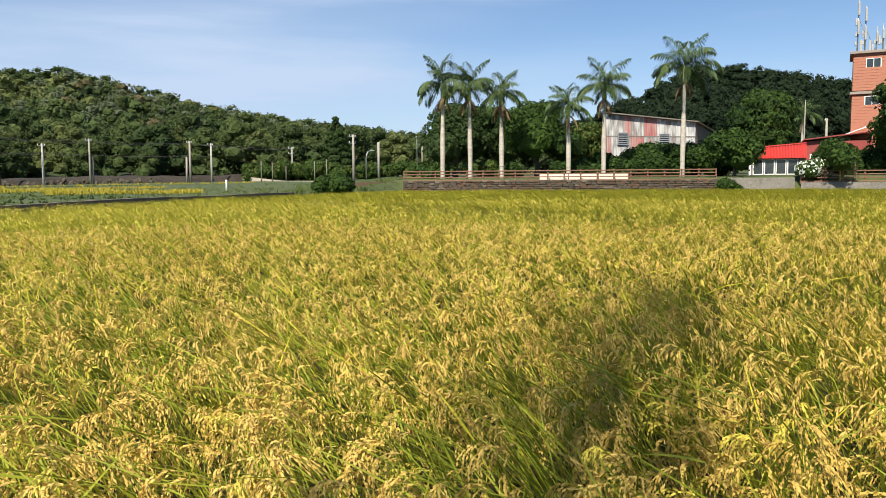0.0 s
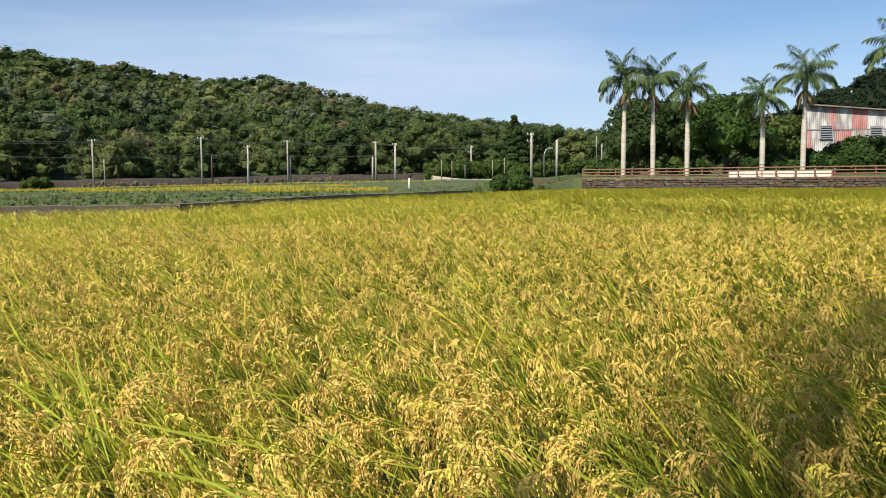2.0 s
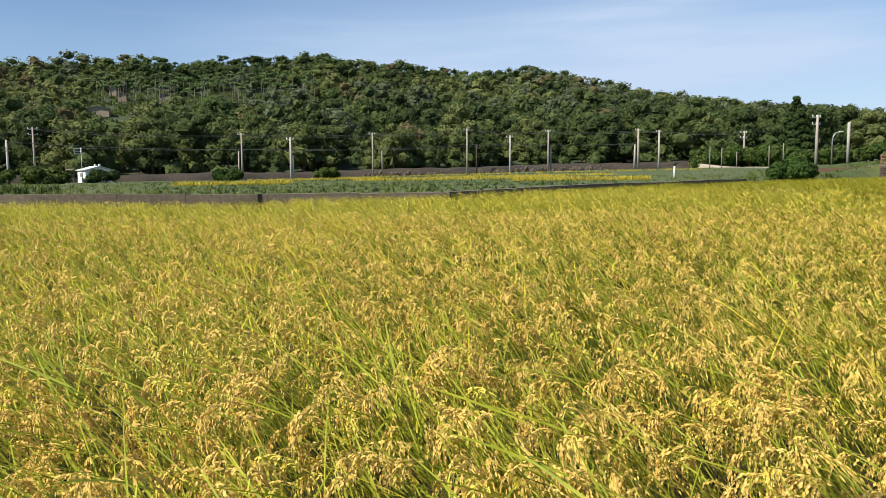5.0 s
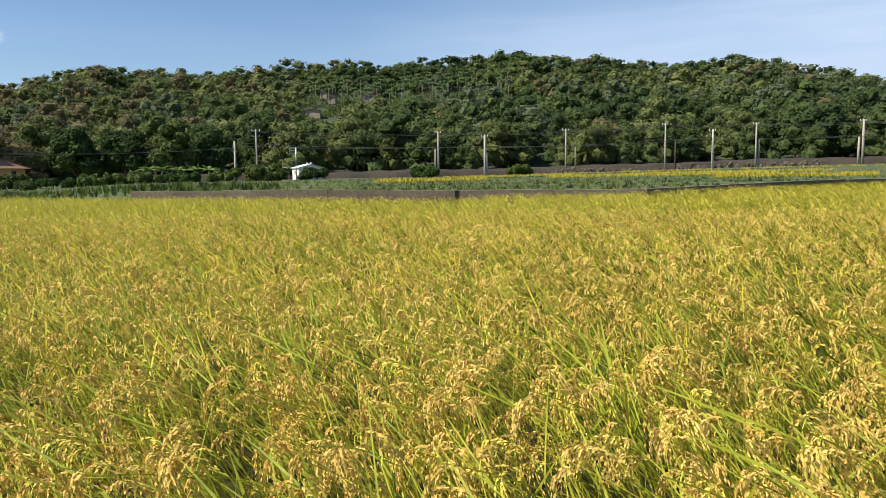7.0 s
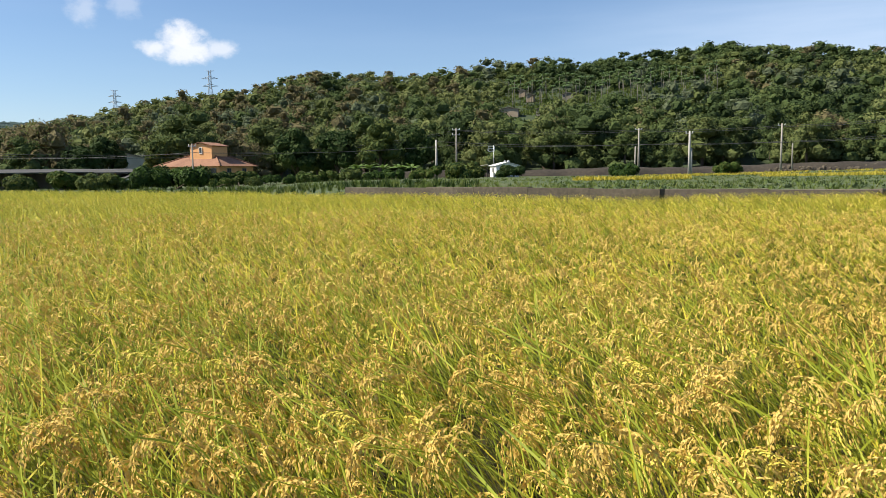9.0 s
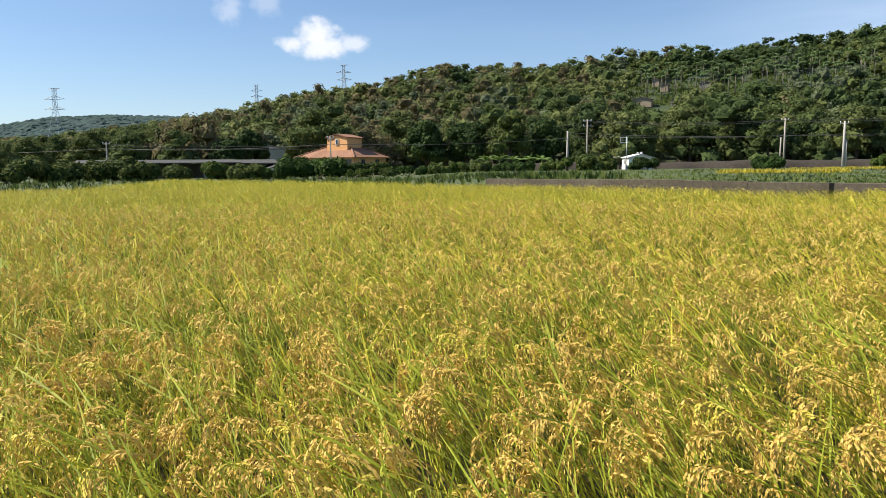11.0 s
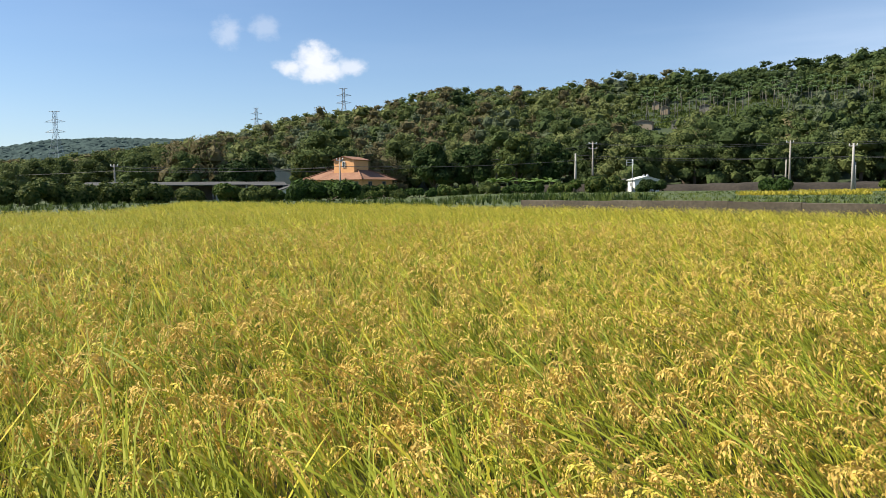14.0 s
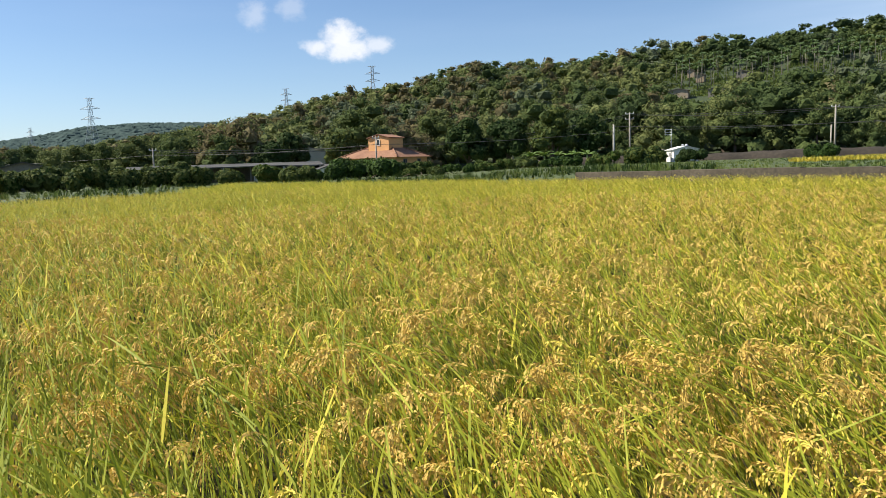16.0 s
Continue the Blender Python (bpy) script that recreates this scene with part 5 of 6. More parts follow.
def brick_tower():
    p = Vector((63.3, 30.2, 0))
    u = Vector((0.44, -0.9, 0)).normalized()
    ob = thing("brick_tower", (p.x, p.y, 1.7), math.degrees(math.atan2(u.y, u.x)), "square orange-brick tower with grey bands and antennas", "tower")
    w, deep, top = 5.2, 4.2, 9.85
    bm = bmesh.new()
    box(bm, (w - 0.24, deep - 0.24, top), (w / 2, deep / 2, 0))
    part("core", bm, M_BRICK, ob)
    brick = bpy.data.meshes.new("brick")
    bm = bmesh.new()
    box(bm, (1, 1, 1), (0, 0, -0.5), 0, 0.05)
    bm.to_mesh(brick)
    bm.free()
    brick.materials.append(M_BRICK)
    # long courses of brick facing on the two seen sides
    h, rng = 0.23, random.Random(4)
    row = 0
    z = 3.0
    while z < top - 0.1:
        x = -0.35 * (row % 2)
        while x < w - 0.02:
            x0, x1 = max(0, x), min(w, x + 0.7)
            cut = any(a - 0.08 < z and z + h < b + 0.12 for a, b in ((8.66, 9.48), (5.66, 6.48)))
            for a, b in ([(x0, min(x1, 0.90)), (max(x0, 2.00), x1)] if cut else [(x0, x1)]):
                if b - a > 0.05 and not 6.55 < z + 0.1 < 6.90:
                    o = new("brick", brick)
                    o.parent = ob
                    o.matrix_local = Matrix.Translation(((a + b) / 2, 0.06 + rng.uniform(-0.006, 0.006), z + h / 2)) @ Matrix.Diagonal((b - a - 0.008, 0.12, h - 0.010, 1))
            x += 0.7
        z += h
        row += 1
    bm = bmesh.new()
    box(bm, (0.12, deep - 0.26, top), (0.06, deep / 2 + 0.13, 0))
    part("side_facing", bm, M_BRICK, ob)
    for zz, d in ((6.62, 0.16), (9.85, 0.24)):
        bm = bmesh.new()
        box(bm, (w + 2 * d, deep + 2 * d, 0.22), (w / 2, deep / 2, zz), 0, 0.02)
        part("band", bm, M_MORTAR, ob, "grey rendered band")
    sash(ob, (1.45, 0.04, 8.66), 1.1, 0.82)
    sash(ob, (1.45, 0.04, 5.66), 1.1, 0.82)
    mast = thing("antenna_mast", (p.x, p.y, 1.7 + 10.07), math.degrees(math.atan2(u.y, u.x)), "steel masts with white panel antennas on the tower", "antenna")
    for x, h in ((0.25, 4.2), (0.78, 3.7), (1.6, 2.0), (2.05, 2.2)):
        bm = bmesh.new()
        tube(bm, [(x, 0.8, 0), (x, 0.8, h)], [0.06, 0.05], 7)
        pole = part("mast", bm, M_STEEL, mast)
        for k in range(2 if h > 3 else 1):
            bm = bmesh.new()
            box(bm, (0.16, 0.12, 1.1 if h > 3 else 0.8), (x + 0.04, 0.62, h - 1.25 - 1.5 * k), 0, 0.03)
            part("panel", bm, M_WHITEPOLE, mast, "white antenna panel")
            bm = bmesh.new()
            box(bm, (0.16, 0.16, 0.32), (x - 0.13, 0.7, 0.6 + 0.7 * k), 0, 0.02)
            part("radio_box", bm, M_STEEL, mast)
    for x, y, z, h in ((1.15, 0.7, 0.0, 0.9), (1.35, 0.6, 0.0, 0.6), (1.8, 0.6, 0.5, 0.7), (0.5, 0.6, 0.0, 1.0), (0.62, 0.7, 1.2, 0.5), (0.12, 0.7, 2.2, 0.6), (2.3, 0.7, 0.0, 1.2)):
        bm = bmesh.new()
        box(bm, (0.17, 0.16, h), (x, y, z), 0, 0.02)
        part("radio_box", bm, M_STEEL if h < 0.8 else M_WHITEPOLE, mast)
    for a, b in (((0.25, 0.8, 2.9), (0.78, 0.8, 1.4)), ((0.78, 0.8, 2.0), (1.6, 1.4, 0)), ((0.25, 0.8, 1.6), (0.25, 2.0, 0))):
        bm = bmesh.new()
        tube(bm, [a, b], [0.03, 0.03], 5)
        part("brace", bm, M_STEEL, mast)


brick_tower()


def garden_arch():
    p = around(-64.9, 57.0, 1.45)
    ob = thing("garden_arch", p, 26, "yellow and rust tube garden arch with creepers", "arch")
    for k, y in enumerate((0, 0.9, 1.8)):
        bm = bmesh.new()
        tube(bm, [(1.2 * math.cos(math.pi * i / 12), y, 1.1 + 0.75 * math.sin(math.pi * i / 12)) for i in range(13)], [0.04] * 13, 6)
        tube(bm, [(1.2, y, -0.2), (1.2, y, 1.1)], [0.04] * 2, 6)
        tube(bm, [(-1.2, y, -0.2), (-1.2, y, 1.1)], [0.04] * 2, 6)
        part("hoop", bm, M_YELLOWPAINT if k == 1 else M_RAIL, ob)
    for x, z in ((-1.2, 0.6), (1.2, 0.6), (-1.2, 1.1), (1.2, 1.1), (0, 1.86)):
        bm = bmesh.new()
        tube(bm, [(x, 0, z), (x, 1.8, z)], [0.03] * 2, 6)
        part("bar", bm, M_WHITE, ob)
    rng = np.random.default_rng(12)
    raw("creeper", leafy(rng, [((-2.2, 0.8, 1.3), 1.0), ((-1.0, 1.4, 1.9), 0.8), ((0.2, 1.6, 2.0), 0.7), ((1.4, 1.6, 1.8), 0.7)], 70, 0.17, [BRIGHT, DEEP]), [BRIGHT, DEEP], ob)


garden_arch()
shrub("flowering_shrub", "rounded shrub dotted with white blossom behind the fence", around(-62.6, 56.5).xy, 2.2, 1.5, [BRIGHT, BRIGHT, M_BLOSSOM], 120, 0.15, 90)
shrub("hedge_shrub", "wide spreading green shrub beside the red wing", around(-64.6, 63.5).xy, 5.0, 2.5, [BRIGHT, DEEP], 121, 0.2, 90)
shrub("hedge_shrub", "wide spreading green shrub beside the red wing", around(-67.4, 63.0).xy, 4.4, 2.4, [BRIGHT, DEEP], 122, 0.2, 90)


# ---- poles, lamps and cables ----
def utility_pole(x, y, top, foot, label, mat, arms=1, twin=None, lean=0.0, r=0.13, wide=1.0, turn=25):
    ob = thing("utility_pole", (x, y, min(foot, ground_at(x, y))), turn, label, "utility pole", "utility poles")
    h = top - min(foot, ground_at(x, y))
    bm = bmesh.new()
    tube(bm, [(0, 0, -0.3), (lean * 0.5, 0, h * 0.5), (lean, 0, h)], [r * 1.25, r, r * 0.72], 10)
    part("shaft", bm, mat, ob)
    for i in range(arms):
        z = h - 0.30 - 0.75 * i
        bm = bmesh.new()
        box(bm, (wide, 0.09, 0.10), (lean, 0.13, z), 0, 0.01)
        arm = part("crossarm", bm, mat if mat is M_WHITEPOLE else M_STEEL, ob)
        for k in (-0.45, 0.0, 0.45):
            bm = bmesh.new()
            tube(bm, [(lean + k * wide, 0.13, z + 0.1), (lean + k * wide, 0.13, z + 0.18), (lean + k * wide, 0.13, z + 0.28)], [0.03, 0.06, 0.035], 7)
            part("insulator", bm, M_WHITE, arm)
    if twin:
        bm = bmesh.new()
        tube(bm, [(twin, 0.1, -0.3), (twin * 0.9, 0.1, h * 0.62)], [r, r * 0.75], 9)
        part("stub_post", bm, mat, ob)
    return ob


GREYPOLE, WHITEPOLE = "grey concrete utility pole with a steel crossarm", "pale concrete utility pole standing in the plots"
utility_pole(14.5, 104.0, 6.50, 1.0, WHITEPOLE, M_WHITEPOLE, 1, r=0.14)
utility_pole(21.4, 112.0, 7.68, 2.4, GREYPOLE, M_POLE, 1, 0.55)
utility_pole(36.9, 107.9, 7.21, 2.0, WHITEPOLE, M_WHITEPOLE, 1, r=0.15)
utility_pole(43.0, 76.8, 7.00, 1.8, GREYPOLE, M_POLE, 2, wide=1.3, r=0.15)
utility_pole(-12.8, 84.1, 5.60, 0.7, WHITEPOLE, M_WHITEPOLE, 1, 0.25, wide=0.8, r=0.13)
utility_pole(-5.0, 113.9, 7.62, 2.0, GREYPOLE, M_POLE, 1)
utility_pole(9.3, 113.6, 8.07, 2.4, GREYPOLE, M_POLE, 1)
utility_pole(34.1, 108.8, 7.54, 2.6, GREYPOLE, M_POLE, 1, -0.6, r=0.17)
utility_pole(-24.0, 111.4, 7.63, 2.0, GREYPOLE, M_POLE, 1, -0.5)
utility_pole(-40.9, 79.2, 5.40, 0.4, "tall bare pale pole at the scrub's edge", M_WHITEPOLE, 0, r=0.13)
utility_pole(-49.5, 102.7, 8.19, 2.0, GREYPOLE, M_POLE, 2, wide=1.2)
utility_pole(-64.4, 94.1, 5.64, 0.8, GREYPOLE, M_POLE, 1, -0.5, wide=1.1)
utility_pole(-84.6, 47.5, 4.70, 0.6, GREYPOLE, M_POLE, 1, wide=0.8, r=0.11, turn=60)
utility_pole(47.6, 103.6, 6.77, 2.0, GREYPOLE, M_POLE, 2, wide=1.3)
utility_pole(-57.0, 56.5, 4.80, 0.8, "slim pole in front of the orange house", M_POLE, 1, wide=0.7, r=0.08, turn=45)
utility_pole(63.2, 34.0, 8.20, 1.7, "slim pale pole behind the red building", M_POLE, 0, r=0.05)
utility_pole(74.0, 37.6, 7.40, 1.8, GREYPOLE, M_POLE, 1, wide=0.7)


def bare_post(x, y, top, r, mat, label):
    ob = thing("post", (x, y, ground_at(x, y)), 0, label, "post")
    bm = bmesh.new()
    h = top - ground_at(x, y)
    tube(bm, [(0, 0, -0.2), (0, 0, h - 0.03), (0, 0, h)], [r, r * 0.92, r * 0.7], 10)
    part("shaft", bm, mat, ob)


bare_post(43.45, 71.9, 5.9, 0.15, M_WHITEPOLE, "stout pale pole without arms beside the road")
bare_post(45.3, 66.0, 5.5, 0.09, M_POLE, "thin grey pole beside the stone wall")
bare_post(44.9, 66.4, 6.0, 0.04, M_STEEL, "thin steel pipe beside a grey pole")
bare_post(17.0, 47.0, 1.72, 0.07, M_WHITE, "short white marker post at the paddy's edge")
bare_post(-3.6, 113.9, 4.88, 0.10, M_POLE, "leaning wooden stub post by the woods")
bare_post(10.7, 113.5, 5.53, 0.10, M_BARK, "dark wooden stub post by the woods")
for k, (az, d, top) in enumerate(((-22.4, 104, 4.4), (-23.2, 103, 4.2), (-24.2, 100, 3.6), (-26.3, 98, 4.2), (-27.2, 97, 4.4))):
    bare_post(*around(az, d).xy, top, 0.06, M_POLE, "thin grey roadside post")


def street_lamp():
    p = around(-30.2, 90)
    ob = thing("street_lamp", (p.x, p.y, ground_at(*p.xy)), 20, "curved-arm galvanised street lamp", "street lamp")
    bm = bmesh.new()
    tube(bm, [(0, 0, -0.2), (0, 0, 2.6), (0.08, 0, 3.0), (0.4, 0, 3.35), (0.95, 0, 3.5)], [0.075, 0.06, 0.055, 0.05, 0.045], 8)
    part("pole", bm, M_STEEL, ob)
    bm = bmesh.new()
    box(bm, (0.6, 0.2, 0.1), (1.2, 0, 3.46), 0, 0.03)
    part("lamp_head", bm, M_WHITE, ob)


street_lamp()


def cable(a, b, sag, r=0.018):
    bm = bmesh.new()
    a, b = Vector(a), Vector(b)
    tube(bm, [a.lerp(b, i / 14) - Vector((0, 0, sag * 4 * (i / 14) * (1 - i / 14))) for i in range(15)], [r * 1.4] * 15, 4)
    tagged(part("cable", bm, M_CABLE), "black overhead cable slung between poles", "cable", "overhead cables")


RUNS = [[(-84.6, 47.5, 4.40), (-64.4, 94.1, 5.45), (-49.5, 102.7, 7.90), (-24.0, 111.4, 7.34), (-5.0, 113.9, 7.34), (9.3, 113.6, 7.74), (21.4, 112.0, 7.34), (34.1, 108.8, 7.21), (47.6, 103.6, 6.51)],
        [(-64.4, 94.1, 4.51), (-49.5, 102.7, 5.74), (-24.0, 111.4, 5.24), (-5.0, 113.9, 5.17), (9.3, 113.6, 5.69), (21.4, 112.0, 5.42), (34.1, 108.8, 5.45)],
        [(-40.9, 79.2, 5.20), (-12.8, 84.1, 4.30), (14.5, 104.0, 5.40), (36.9, 107.9, 5.34)],
        [(-110.0, 24.0, 3.60), (-84.6, 47.5, 3.90), (-57.0, 56.5, 3.90), (-40.9, 79.2, 4.60)]]
for run in RUNS:
    for a, b in zip(run, run[1:]):
        cable(a, b, 0.012 * (Vector(b) - Vector(a)).length)
        if run is RUNS[0]:
            cable(Vector(a) + Vector((0.5, 0.3, -0.15)), Vector(b) + Vector((0.5, 0.3, -0.15)), 0.017 * (Vector(b) - Vector(a)).length)


# ---- huts and houses beyond the paddy ----
def gable_roof(bm, w, d, low, high, over, thick=0.08):
    """A ridge along y over a footprint centred on the origin."""
    x, y = w / 2 + over, d / 2 + over
    drop = (high - low) * over / (w / 2)
    slab(bm, [(-x, -y, low - drop), (0, -y, high), (0, y, high), (-x, y, low - drop)], thick)
    slab(bm, [(0, -y, high), (x, -y, low - drop), (x, y, low - drop), (0, y, high)], thick)


def gable_walls(bm, w, d, low, high, base=-0.2):
    prof = [(-w / 2, base), (w / 2, base), (w / 2, low), (0, high), (-w / 2, low)]
    f = [bm.verts.new((x, -d / 2, z)) for x, z in prof]
    r = [bm.verts.new((x, d / 2, z)) for x, z in prof]
    bm.faces.new(f), bm.faces.new(r)
    for i in range(5):
        j = (i + 1) % 5
        bm.faces.new((f[i], f[j], r[j], r[i]))


def white_hut():
    p = around(22.1, 110)
    ob = thing("white_hut", (p.x, p.y, 0.85), 44, "small white hut with a shallow gable and roof tanks", "hut")
    bm = bmesh.new()
    gable_walls(bm, 3.5, 2.6, 1.5, 1.95, -0.5)
    part("body", bm, M_WHITE, ob)
    bm = bmesh.new()
    gable_roof(bm, 3.5, 2.6, 1.55, 2.0, 0.18)
    part("roof", bm, M_WHITE, ob)
    for x in (0.2, 0.75):
        bm = bmesh.new()
        tube(bm, [(x, 0.3, 1.85), (x, 0.3, 2.25), (x, 0.3, 2.34)], [0.2, 0.2, 0.06], 10)
        part("roof_tank", bm, M_STEEL, ob)
    for size, at in (((0.8, 0.06, 1.4), (0.6, -1.32, -0.1)), ((0.06, 0.7, 0.5), (-1.77, 0, 0.7))):
        bm = bmesh.new()
        box(bm, size, at)
        part("door" if size[2] > 1 else "shutter", bm, M_STEEL, ob)
    q = around(22.9, 108)
    rig = thing("panel_frame", (q.x, q.y, 1.7), 30, "white frame on a short mast beside the hut", "mast")
    bm = bmesh.new()
    tube(bm, [(0, 0, -1.1), (0, 0, 3.6)], [0.05, 0.045], 6)
    part("mast", bm, M_STEEL, rig)
    for s, at in (((0.95, 0.05, 0.08), (-0.35, 0, 2.75)), ((0.95, 0.05, 0.08), (-0.35, 0, 3.45)), ((0.07, 0.05, 0.7), (-0.8, 0, 2.78)), ((0.07, 0.05, 0.7), (0.1, 0, 2.78)), ((0.8, 0.05, 0.07), (-0.35, 0, 3.1))):
        bm = bmesh.new()
        box(bm, s, at)
        part("bar", bm, M_WHITE, rig)
    q = around(24.1, 108)
    lean = thing("lean_to", (q.x, q.y, 1.2), 35, "low open lean-to with a pale sheet roof", "shelter")
    bm = bmesh.new()
    slab(bm, [(-1.4, -0.9, 0.95), (1.4, -0.9, 1.3), (1.4, 0.9, 1.35), (-1.4, 0.9, 1.0)], 0.06)
    part("roof", bm, M_CONCRETE, lean)
    for x in (-1.2, 1.2):
        for y in (-0.8, 0.8):
            bm = bmesh.new()
            box(bm, (0.1, 0.1, 1.6 + 0.1 * x), (x, y, -0.6))
            part("post", bm, M_BARK, lean)


white_hut()


def orange_house():
    p = around(44.2, 104)
    ob = thing("orange_house", (p.x, p.y, 0.75), 8, "orange rendered house with red hipped roofs and an attic", "house")
    w, d, wall, ridge = 9.0, 7.6, 2.05, 3.85
    bm = bmesh.new()
    box(bm, (w, d, wall + 0.3), (0, 0, -0.3))
    part("wall", bm, M_ORANGE, ob)
    bm = bmesh.new()
    x, y = w / 2 + 0.55, d / 2 + 0.55
    c = [bm.verts.new(q) for q in ((-x, -y, wall - 0.05), (x, -y, wall - 0.05), (x, y, wall - 0.05), (-x, y, wall - 0.05), (-w / 2 + 3.4, 0, ridge), (w / 2 - 3.4, 0, ridge))]
    for f in ((0, 1, 5, 4), (2, 3, 4, 5), (1, 2, 5), (3, 0, 4), (3, 2, 1, 0)):
        bm.faces.new([c[i] for i in f])
    roof = part("roof", bm, M_ROOFTILE, ob, "red clay hipped roof")
    for a, b in ((0, 4), (1, 5), (2, 5), (3, 4), (4, 5)):
        pts = [(-x, -y, wall), (x, -y, wall), (x, y, wall), (-x, y, wall), (-w / 2 + 3.4, 0, ridge + 0.04), (w / 2 - 3.4, 0, ridge + 0.04)]
        bm = bmesh.new()
        tube(bm, [pts[a], pts[b]], [0.09, 0.09], 6)
        part("ridge_tile", bm, M_ROOFTILE, roof)
    attic = new("attic")
    attic.parent = ob
    attic.matrix_local = pose(0.6, -0.4, 0)
    bm = bmesh.new()
    gable_walls(bm, 3.3, 3.4, 4.6, 5.0, 2.2)
    part("attic_wall", bm, M_ORANGE, attic)
    bm = bmesh.new()
    gable_roof(bm, 3.3, 3.4, 4.65, 5.08, 0.2)
    part("attic_roof", bm, M_ROOFTILE, attic)
    sash(ob, (0.6, -2.14, 3.65), 0.5, 0.8, bars=0)
    for x0 in (-3.6, -1.2, 1.4, 3.6):
        sash(ob, (x0, -d / 2 - 0.03, 0.75), 0.9, 1.0, M_MORTAR)
    for y0 in (-1.8, 1.6):
        o = sash(ob, (w / 2 + 0.03, y0, 0.75), 0.9, 1.0, M_MORTAR)
        o.matrix_local = Matrix.Translation((w / 2 + 0.03, y0, 0.75)) @ Matrix.Rotation(radians(90), 4, "Z")


orange_house()


def farm_shed(place, turn, w, d, h, rise, wall_mat, roof_mat, label, open_front=True):
    ob = thing("farm_shed", (*place, ground_at(*place)), turn, label, "shed")
    if not open_front:
        bm = bmesh.new()
        gable_walls(bm, w, d, h, h + rise)
        part("body", bm, wall_mat, ob)
    else:
        bm = bmesh.new()
        box(bm, (w, 0.15, h), (0, d / 2, -0.1))
        part("back_wall", bm, wall_mat, ob)
        n = int(w / 3)
        for i in range(n + 1):
            for y in (-d / 2, d / 2 - 0.25):
                bm = bmesh.new()
                box(bm, (0.14, 0.14, h + 0.1), (-w / 2 + 0.1 + (w - 0.2) * i / n, y, -0.1))
                part("post", bm, M_STEEL, ob)
    bm = bmesh.new()
    if open_front:
        slab(bm, [(-w / 2 - 0.3, -d / 2 - 0.4, h - 0.1), (w / 2 + 0.3, -d / 2 - 0.4, h - 0.1), (w / 2 + 0.3, d / 2 + 0.2, h + rise), (-w / 2 - 0.3, d / 2 + 0.2, h + rise)], 0.09)
    else:
        gable_roof(bm, w, d, h, h + rise, 0.3)
    part("roof", bm, roof_mat, ob)
    return ob


farm_shed(around(57.4, 82).xy, 57, 15.0, 5.0, 1.60, 0.25, M_OLDSHEET, M_GREYROOF, "long low open shed with a grey sheet roof")
farm_shed(around(51.6, 84).xy, 52, 6.4, 5.0, 1.55, 0.3, M_OLDSHEET, M_GREYROOF, "low open shed with a grey sheet roof")
farm_shed(around(52.6, 71).xy, 52, 4.4, 3.0, 0.75, 0.2, M_OLDSHEET, M_GREYROOF, "low open lean-to with a grey sheet roof")
farm_shed(around(48.9, 82).xy, 62, 3.4, 5.0, 0.95, 0.55, M_WHITE, M_GREYROOF, "small pale shed with a grey gabled roof", False)
farm_shed(around(49.6, 124).xy, 50, 5.4, 4.0, 2.6, 0.8, M_CREAM, M_CONCRETE, "plain beige farmhouse half hidden by trees", False)
farm_shed(around(68.9, 78).xy, 64, 4.0, 4.0, 2.0, 0.5, M_CONCRETE, M_GREYROOF, "grey hut among distant scrub", False)


# ---- pylons on the ridge ----
def pylon(place, base, top, wide, label):
    h = top - base
    ob = thing("lattice_pylon", (*place, base), 30, label, "pylon", "pylons on the ridge")

    def corner(k, z):
        s = wide * (1 - 0.78 * min(1, z / (0.62 * h))) / 2 if z < 0.62 * h else wide * 0.11
        return Vector((s * (1 if k in (0, 3) else -1), s * (1 if k < 2 else -1), z))

    levels = [0, 0.16 * h, 0.30 * h, 0.42 * h, 0.53 * h, 0.62 * h, 0.72 * h, 0.82 * h, 0.91 * h, h]
    for k in range(4):
        bm = bmesh.new()
        tube(bm, [corner(k, z) for z in levels], [0.11] * len(levels), 4)
        part("leg", bm, M_STEEL, ob)
    bm = bmesh.new()
    for a, b in zip(levels, levels[1:]):
        for k in range(4):
            j = (k + 1) % 4
            tube(bm, [corner(k, a), corner(j, b)], [0.045] * 2, 3, False)
            tube(bm, [corner(j, a), corner(k, b)], [0.045] * 2, 3, False)
    part("bracing", bm, M_STEEL, ob)
    for z, s in ((0.62 * h, 0.42), (0.80 * h, 0.42), (0.985 * h, 0.24)):
        for sx in (-1, 1):
            bm = bmesh.new()
            tip = Vector((sx * s * 0.62 * h * 0.75, 0, z + 0.1))
            for k in ((0, 3) if sx > 0 else (1, 2)):
                tube(bm, [corner(k, z), tip], [0.13, 0.08], 4)
                tube(bm, [corner(k, z + 0.05 * h if z < 0.9 * h else z), tip], [0.11, 0.07], 4)
            part("crossarm", bm, M_STEEL, ob)


pylon((-448.5, 225), 16, 49.3, 8.0, "grey lattice power pylon above the far ridge")
pylon((-297, 311.4), 36, 58.4, 5.5, "distant lattice power pylon behind the hill's crest")
pylon((-383, 321), 34, 54.2, 5.5, "distant lattice power pylon behind the hill's crest")

pylon((-828, 352), 32, 56, 7.0, "faint lattice power pylon beyond the far ridge")


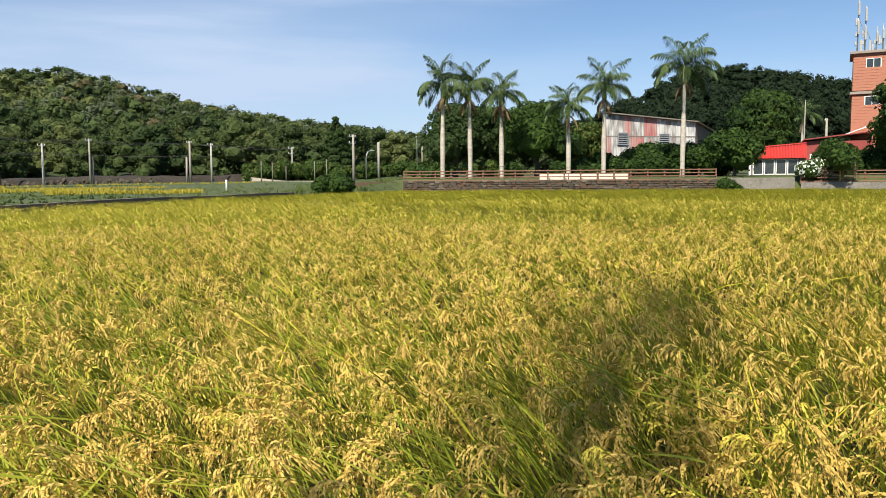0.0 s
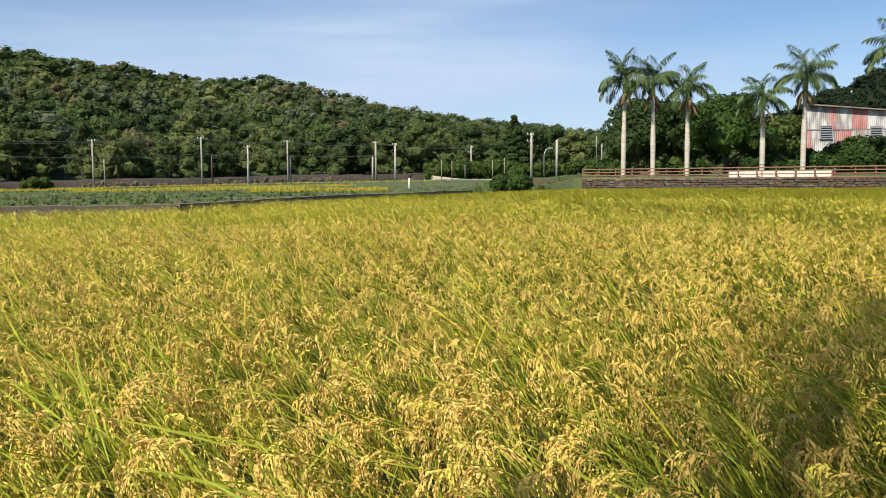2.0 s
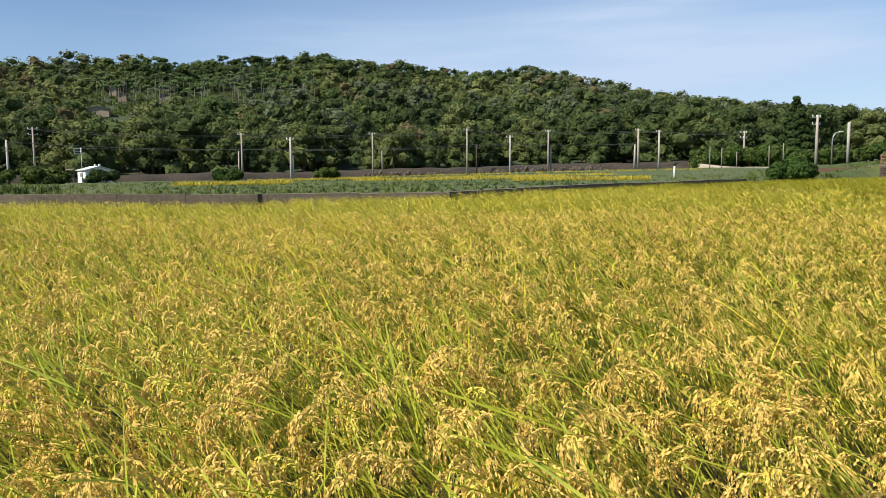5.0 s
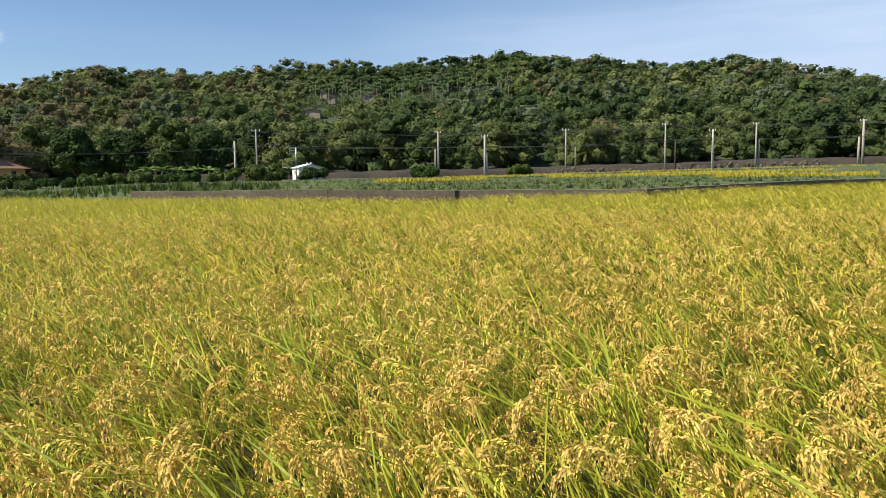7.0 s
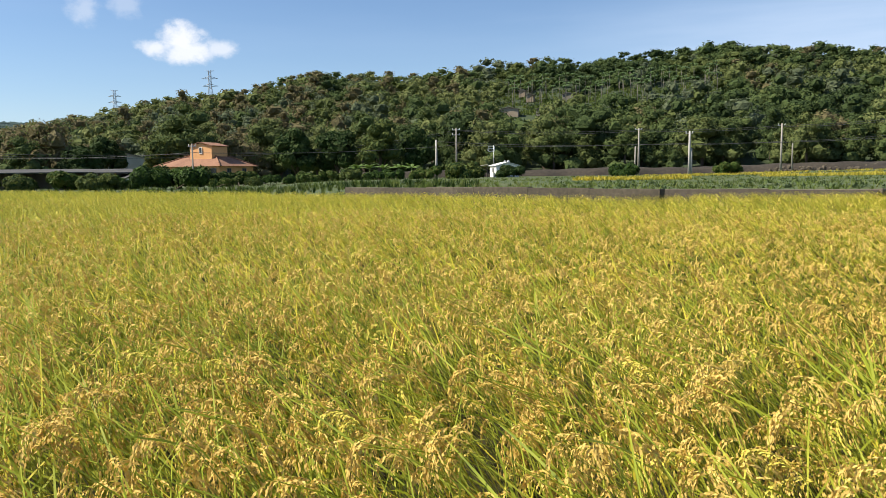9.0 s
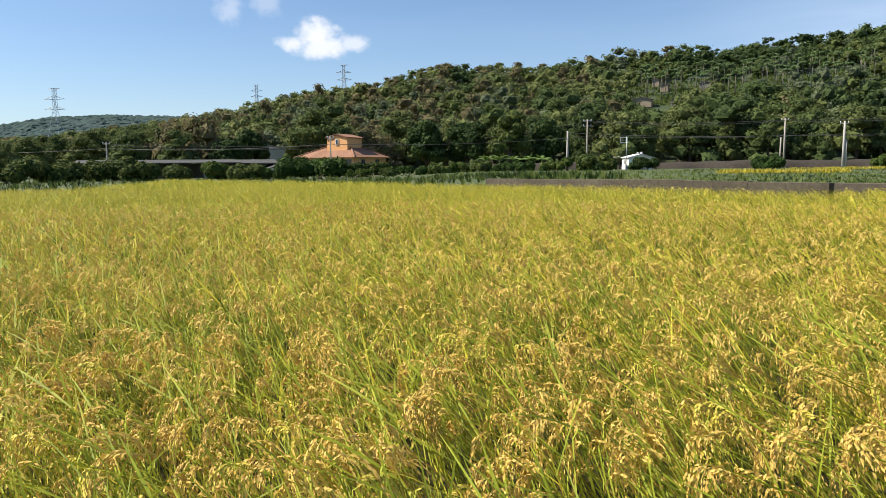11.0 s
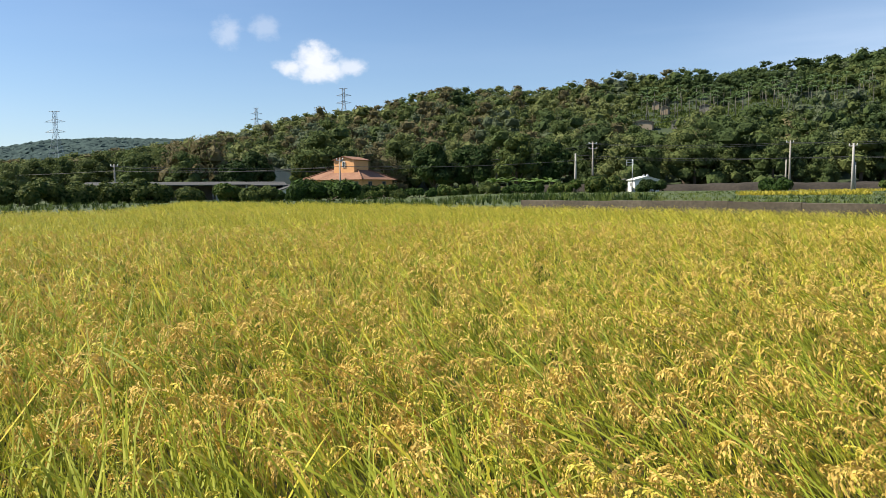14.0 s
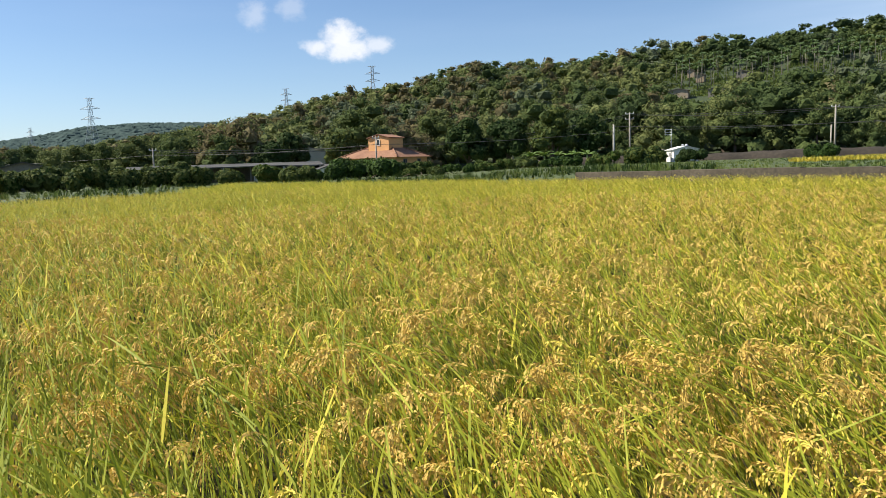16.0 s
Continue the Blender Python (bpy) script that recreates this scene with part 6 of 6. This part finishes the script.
# ---- terraced orchard on the slope ----
def make_orchard():
    rng = np.random.default_rng(51)
    master = thing("areca_palm", (0, 0, 0), 0, "slender areca palm with a pale bare trunk", "palm tree", "areca palms on the slope")
    bm = bmesh.new()
    tube(bm, [(0, 0, -0.4), (0.1, 0, 3.0), (0.05, 0, 6.2)], [0.09, 0.07, 0.055], 6)
    part("trunk", bm, M_ARECATRUNK, master)
    bag = Bag()
    for i in range(11):
        a = 2.4 * i
        s = np.linspace(0, 1, 5)
        l, up = 2.0, 0.9 - 0.12 * (i % 4)
        out = np.array([math.cos(a), math.sin(a), 0])
        pts = out * (l * s * math.cos(up))[:, None]
        pts[:, 2] = 6.2 + l * (math.sin(up) * s - 0.8 * s ** 2)
        v, t = ribbon(pts, 0.26 * np.array([0.25, 0.9, 1.0, 0.7, 0]), np.array([-out[1], out[0], 0.3]))
        bag.add(v, t, np.zeros(len(t), int))
    raw("crown", bag, [M_PALMLEAF], master)
    spots = []
    for az in np.arange(6.8, 22.4, 0.46):
        for d in (216, 223, 230, 237, 244):
            if rng.random() < 0.45:
                spots.append((az + rng.uniform(-0.2, 0.2), d + rng.uniform(-3, 3)))
    for k, (az, d) in enumerate(spots):
        p = around(az, d)
        m = pose(p.x, p.y, ground_at(*p.xy), 0, rng.uniform(-3, 3), rng.uniform(0, 360))
        if k == 0:
            master.matrix_world = m
        else:
            copy_thing(master, m)
    for k, (az, d, w, mat) in enumerate(((21.6, 206, 5.0, M_TAN), (18.8, 204, 5.4, M_CONCRETE), (20.0, 231, 2.4, M_TAN), (17.2, 229, 3.2, M_CONCRETE), (20.6, 241, 2.0, M_TAN))):
        farm_shed(around(az, d).xy, az - 8, w, 3.0, 1.9, 0.5, mat, M_CONCRETE, ("pale block hut on the hillside terraces" if k % 2 == 0 else "low concrete store on the hillside terraces"), False)
    grass = [tuft(rng, 9, 0.8, 0.10, 0, 0.7) for _ in range(4)]
    p = sector(rng, 1400, (5.5, 24.0), (206, 250))
    spread_tufts("terrace_grass", "rough pale grass on the hillside terraces", "grass", [M_GRASS], p[in_clearing(p[:, 0], p[:, 1])], grass, rng, (0.8, 1.5))


make_orchard()


# ---- an unseen slim tree, added behind the path to shade the rice ----
def shade_tree():
    x, y = -4.55, -2.54
    ob = thing("cypress_tree", (x, y, ground_at(x, y)), 0, "unseen slim evergreen added to cast the shade on the rice", "tree")
    rng = np.random.default_rng(8)
    bm = bmesh.new()
    tube(bm, [(0, 0, -0.2), (0.02, 0, 5.6), (0, 0, 11.5)], [0.12, 0.08, 0.02], 8)
    part("trunk", bm, M_BARK, ob)
    spots = [((0.14 * math.sin(i * 2), 0.14 * math.cos(i * 3), 3.4 + 0.46 * i), 0.47 - 0.007 * i) for i in range(18)]
    bag = Bag()
    for c, r in spots:
        sprays(rng, bag, c, r, 66, 0.06, [0], 1.0)
        sprays(rng, bag, c, r * 0.5, 18, 0.055, [0], 1.0)
    raw("crown", bag, [DEEP], ob)


shade_tree()
stone_wall()

# the plan is drawn small: bring everything but the rice to life size
TO_LIFE = Matrix.Translation((0, 0, -SINK)) @ Matrix.Scale(SCALE, 4)
for ob in [o for o in scene.objects if o.parent is None and o.type in ("MESH", "EMPTY") and o is not rice_field]:
    ob.matrix_basis = TO_LIFE @ ob.matrix_basis
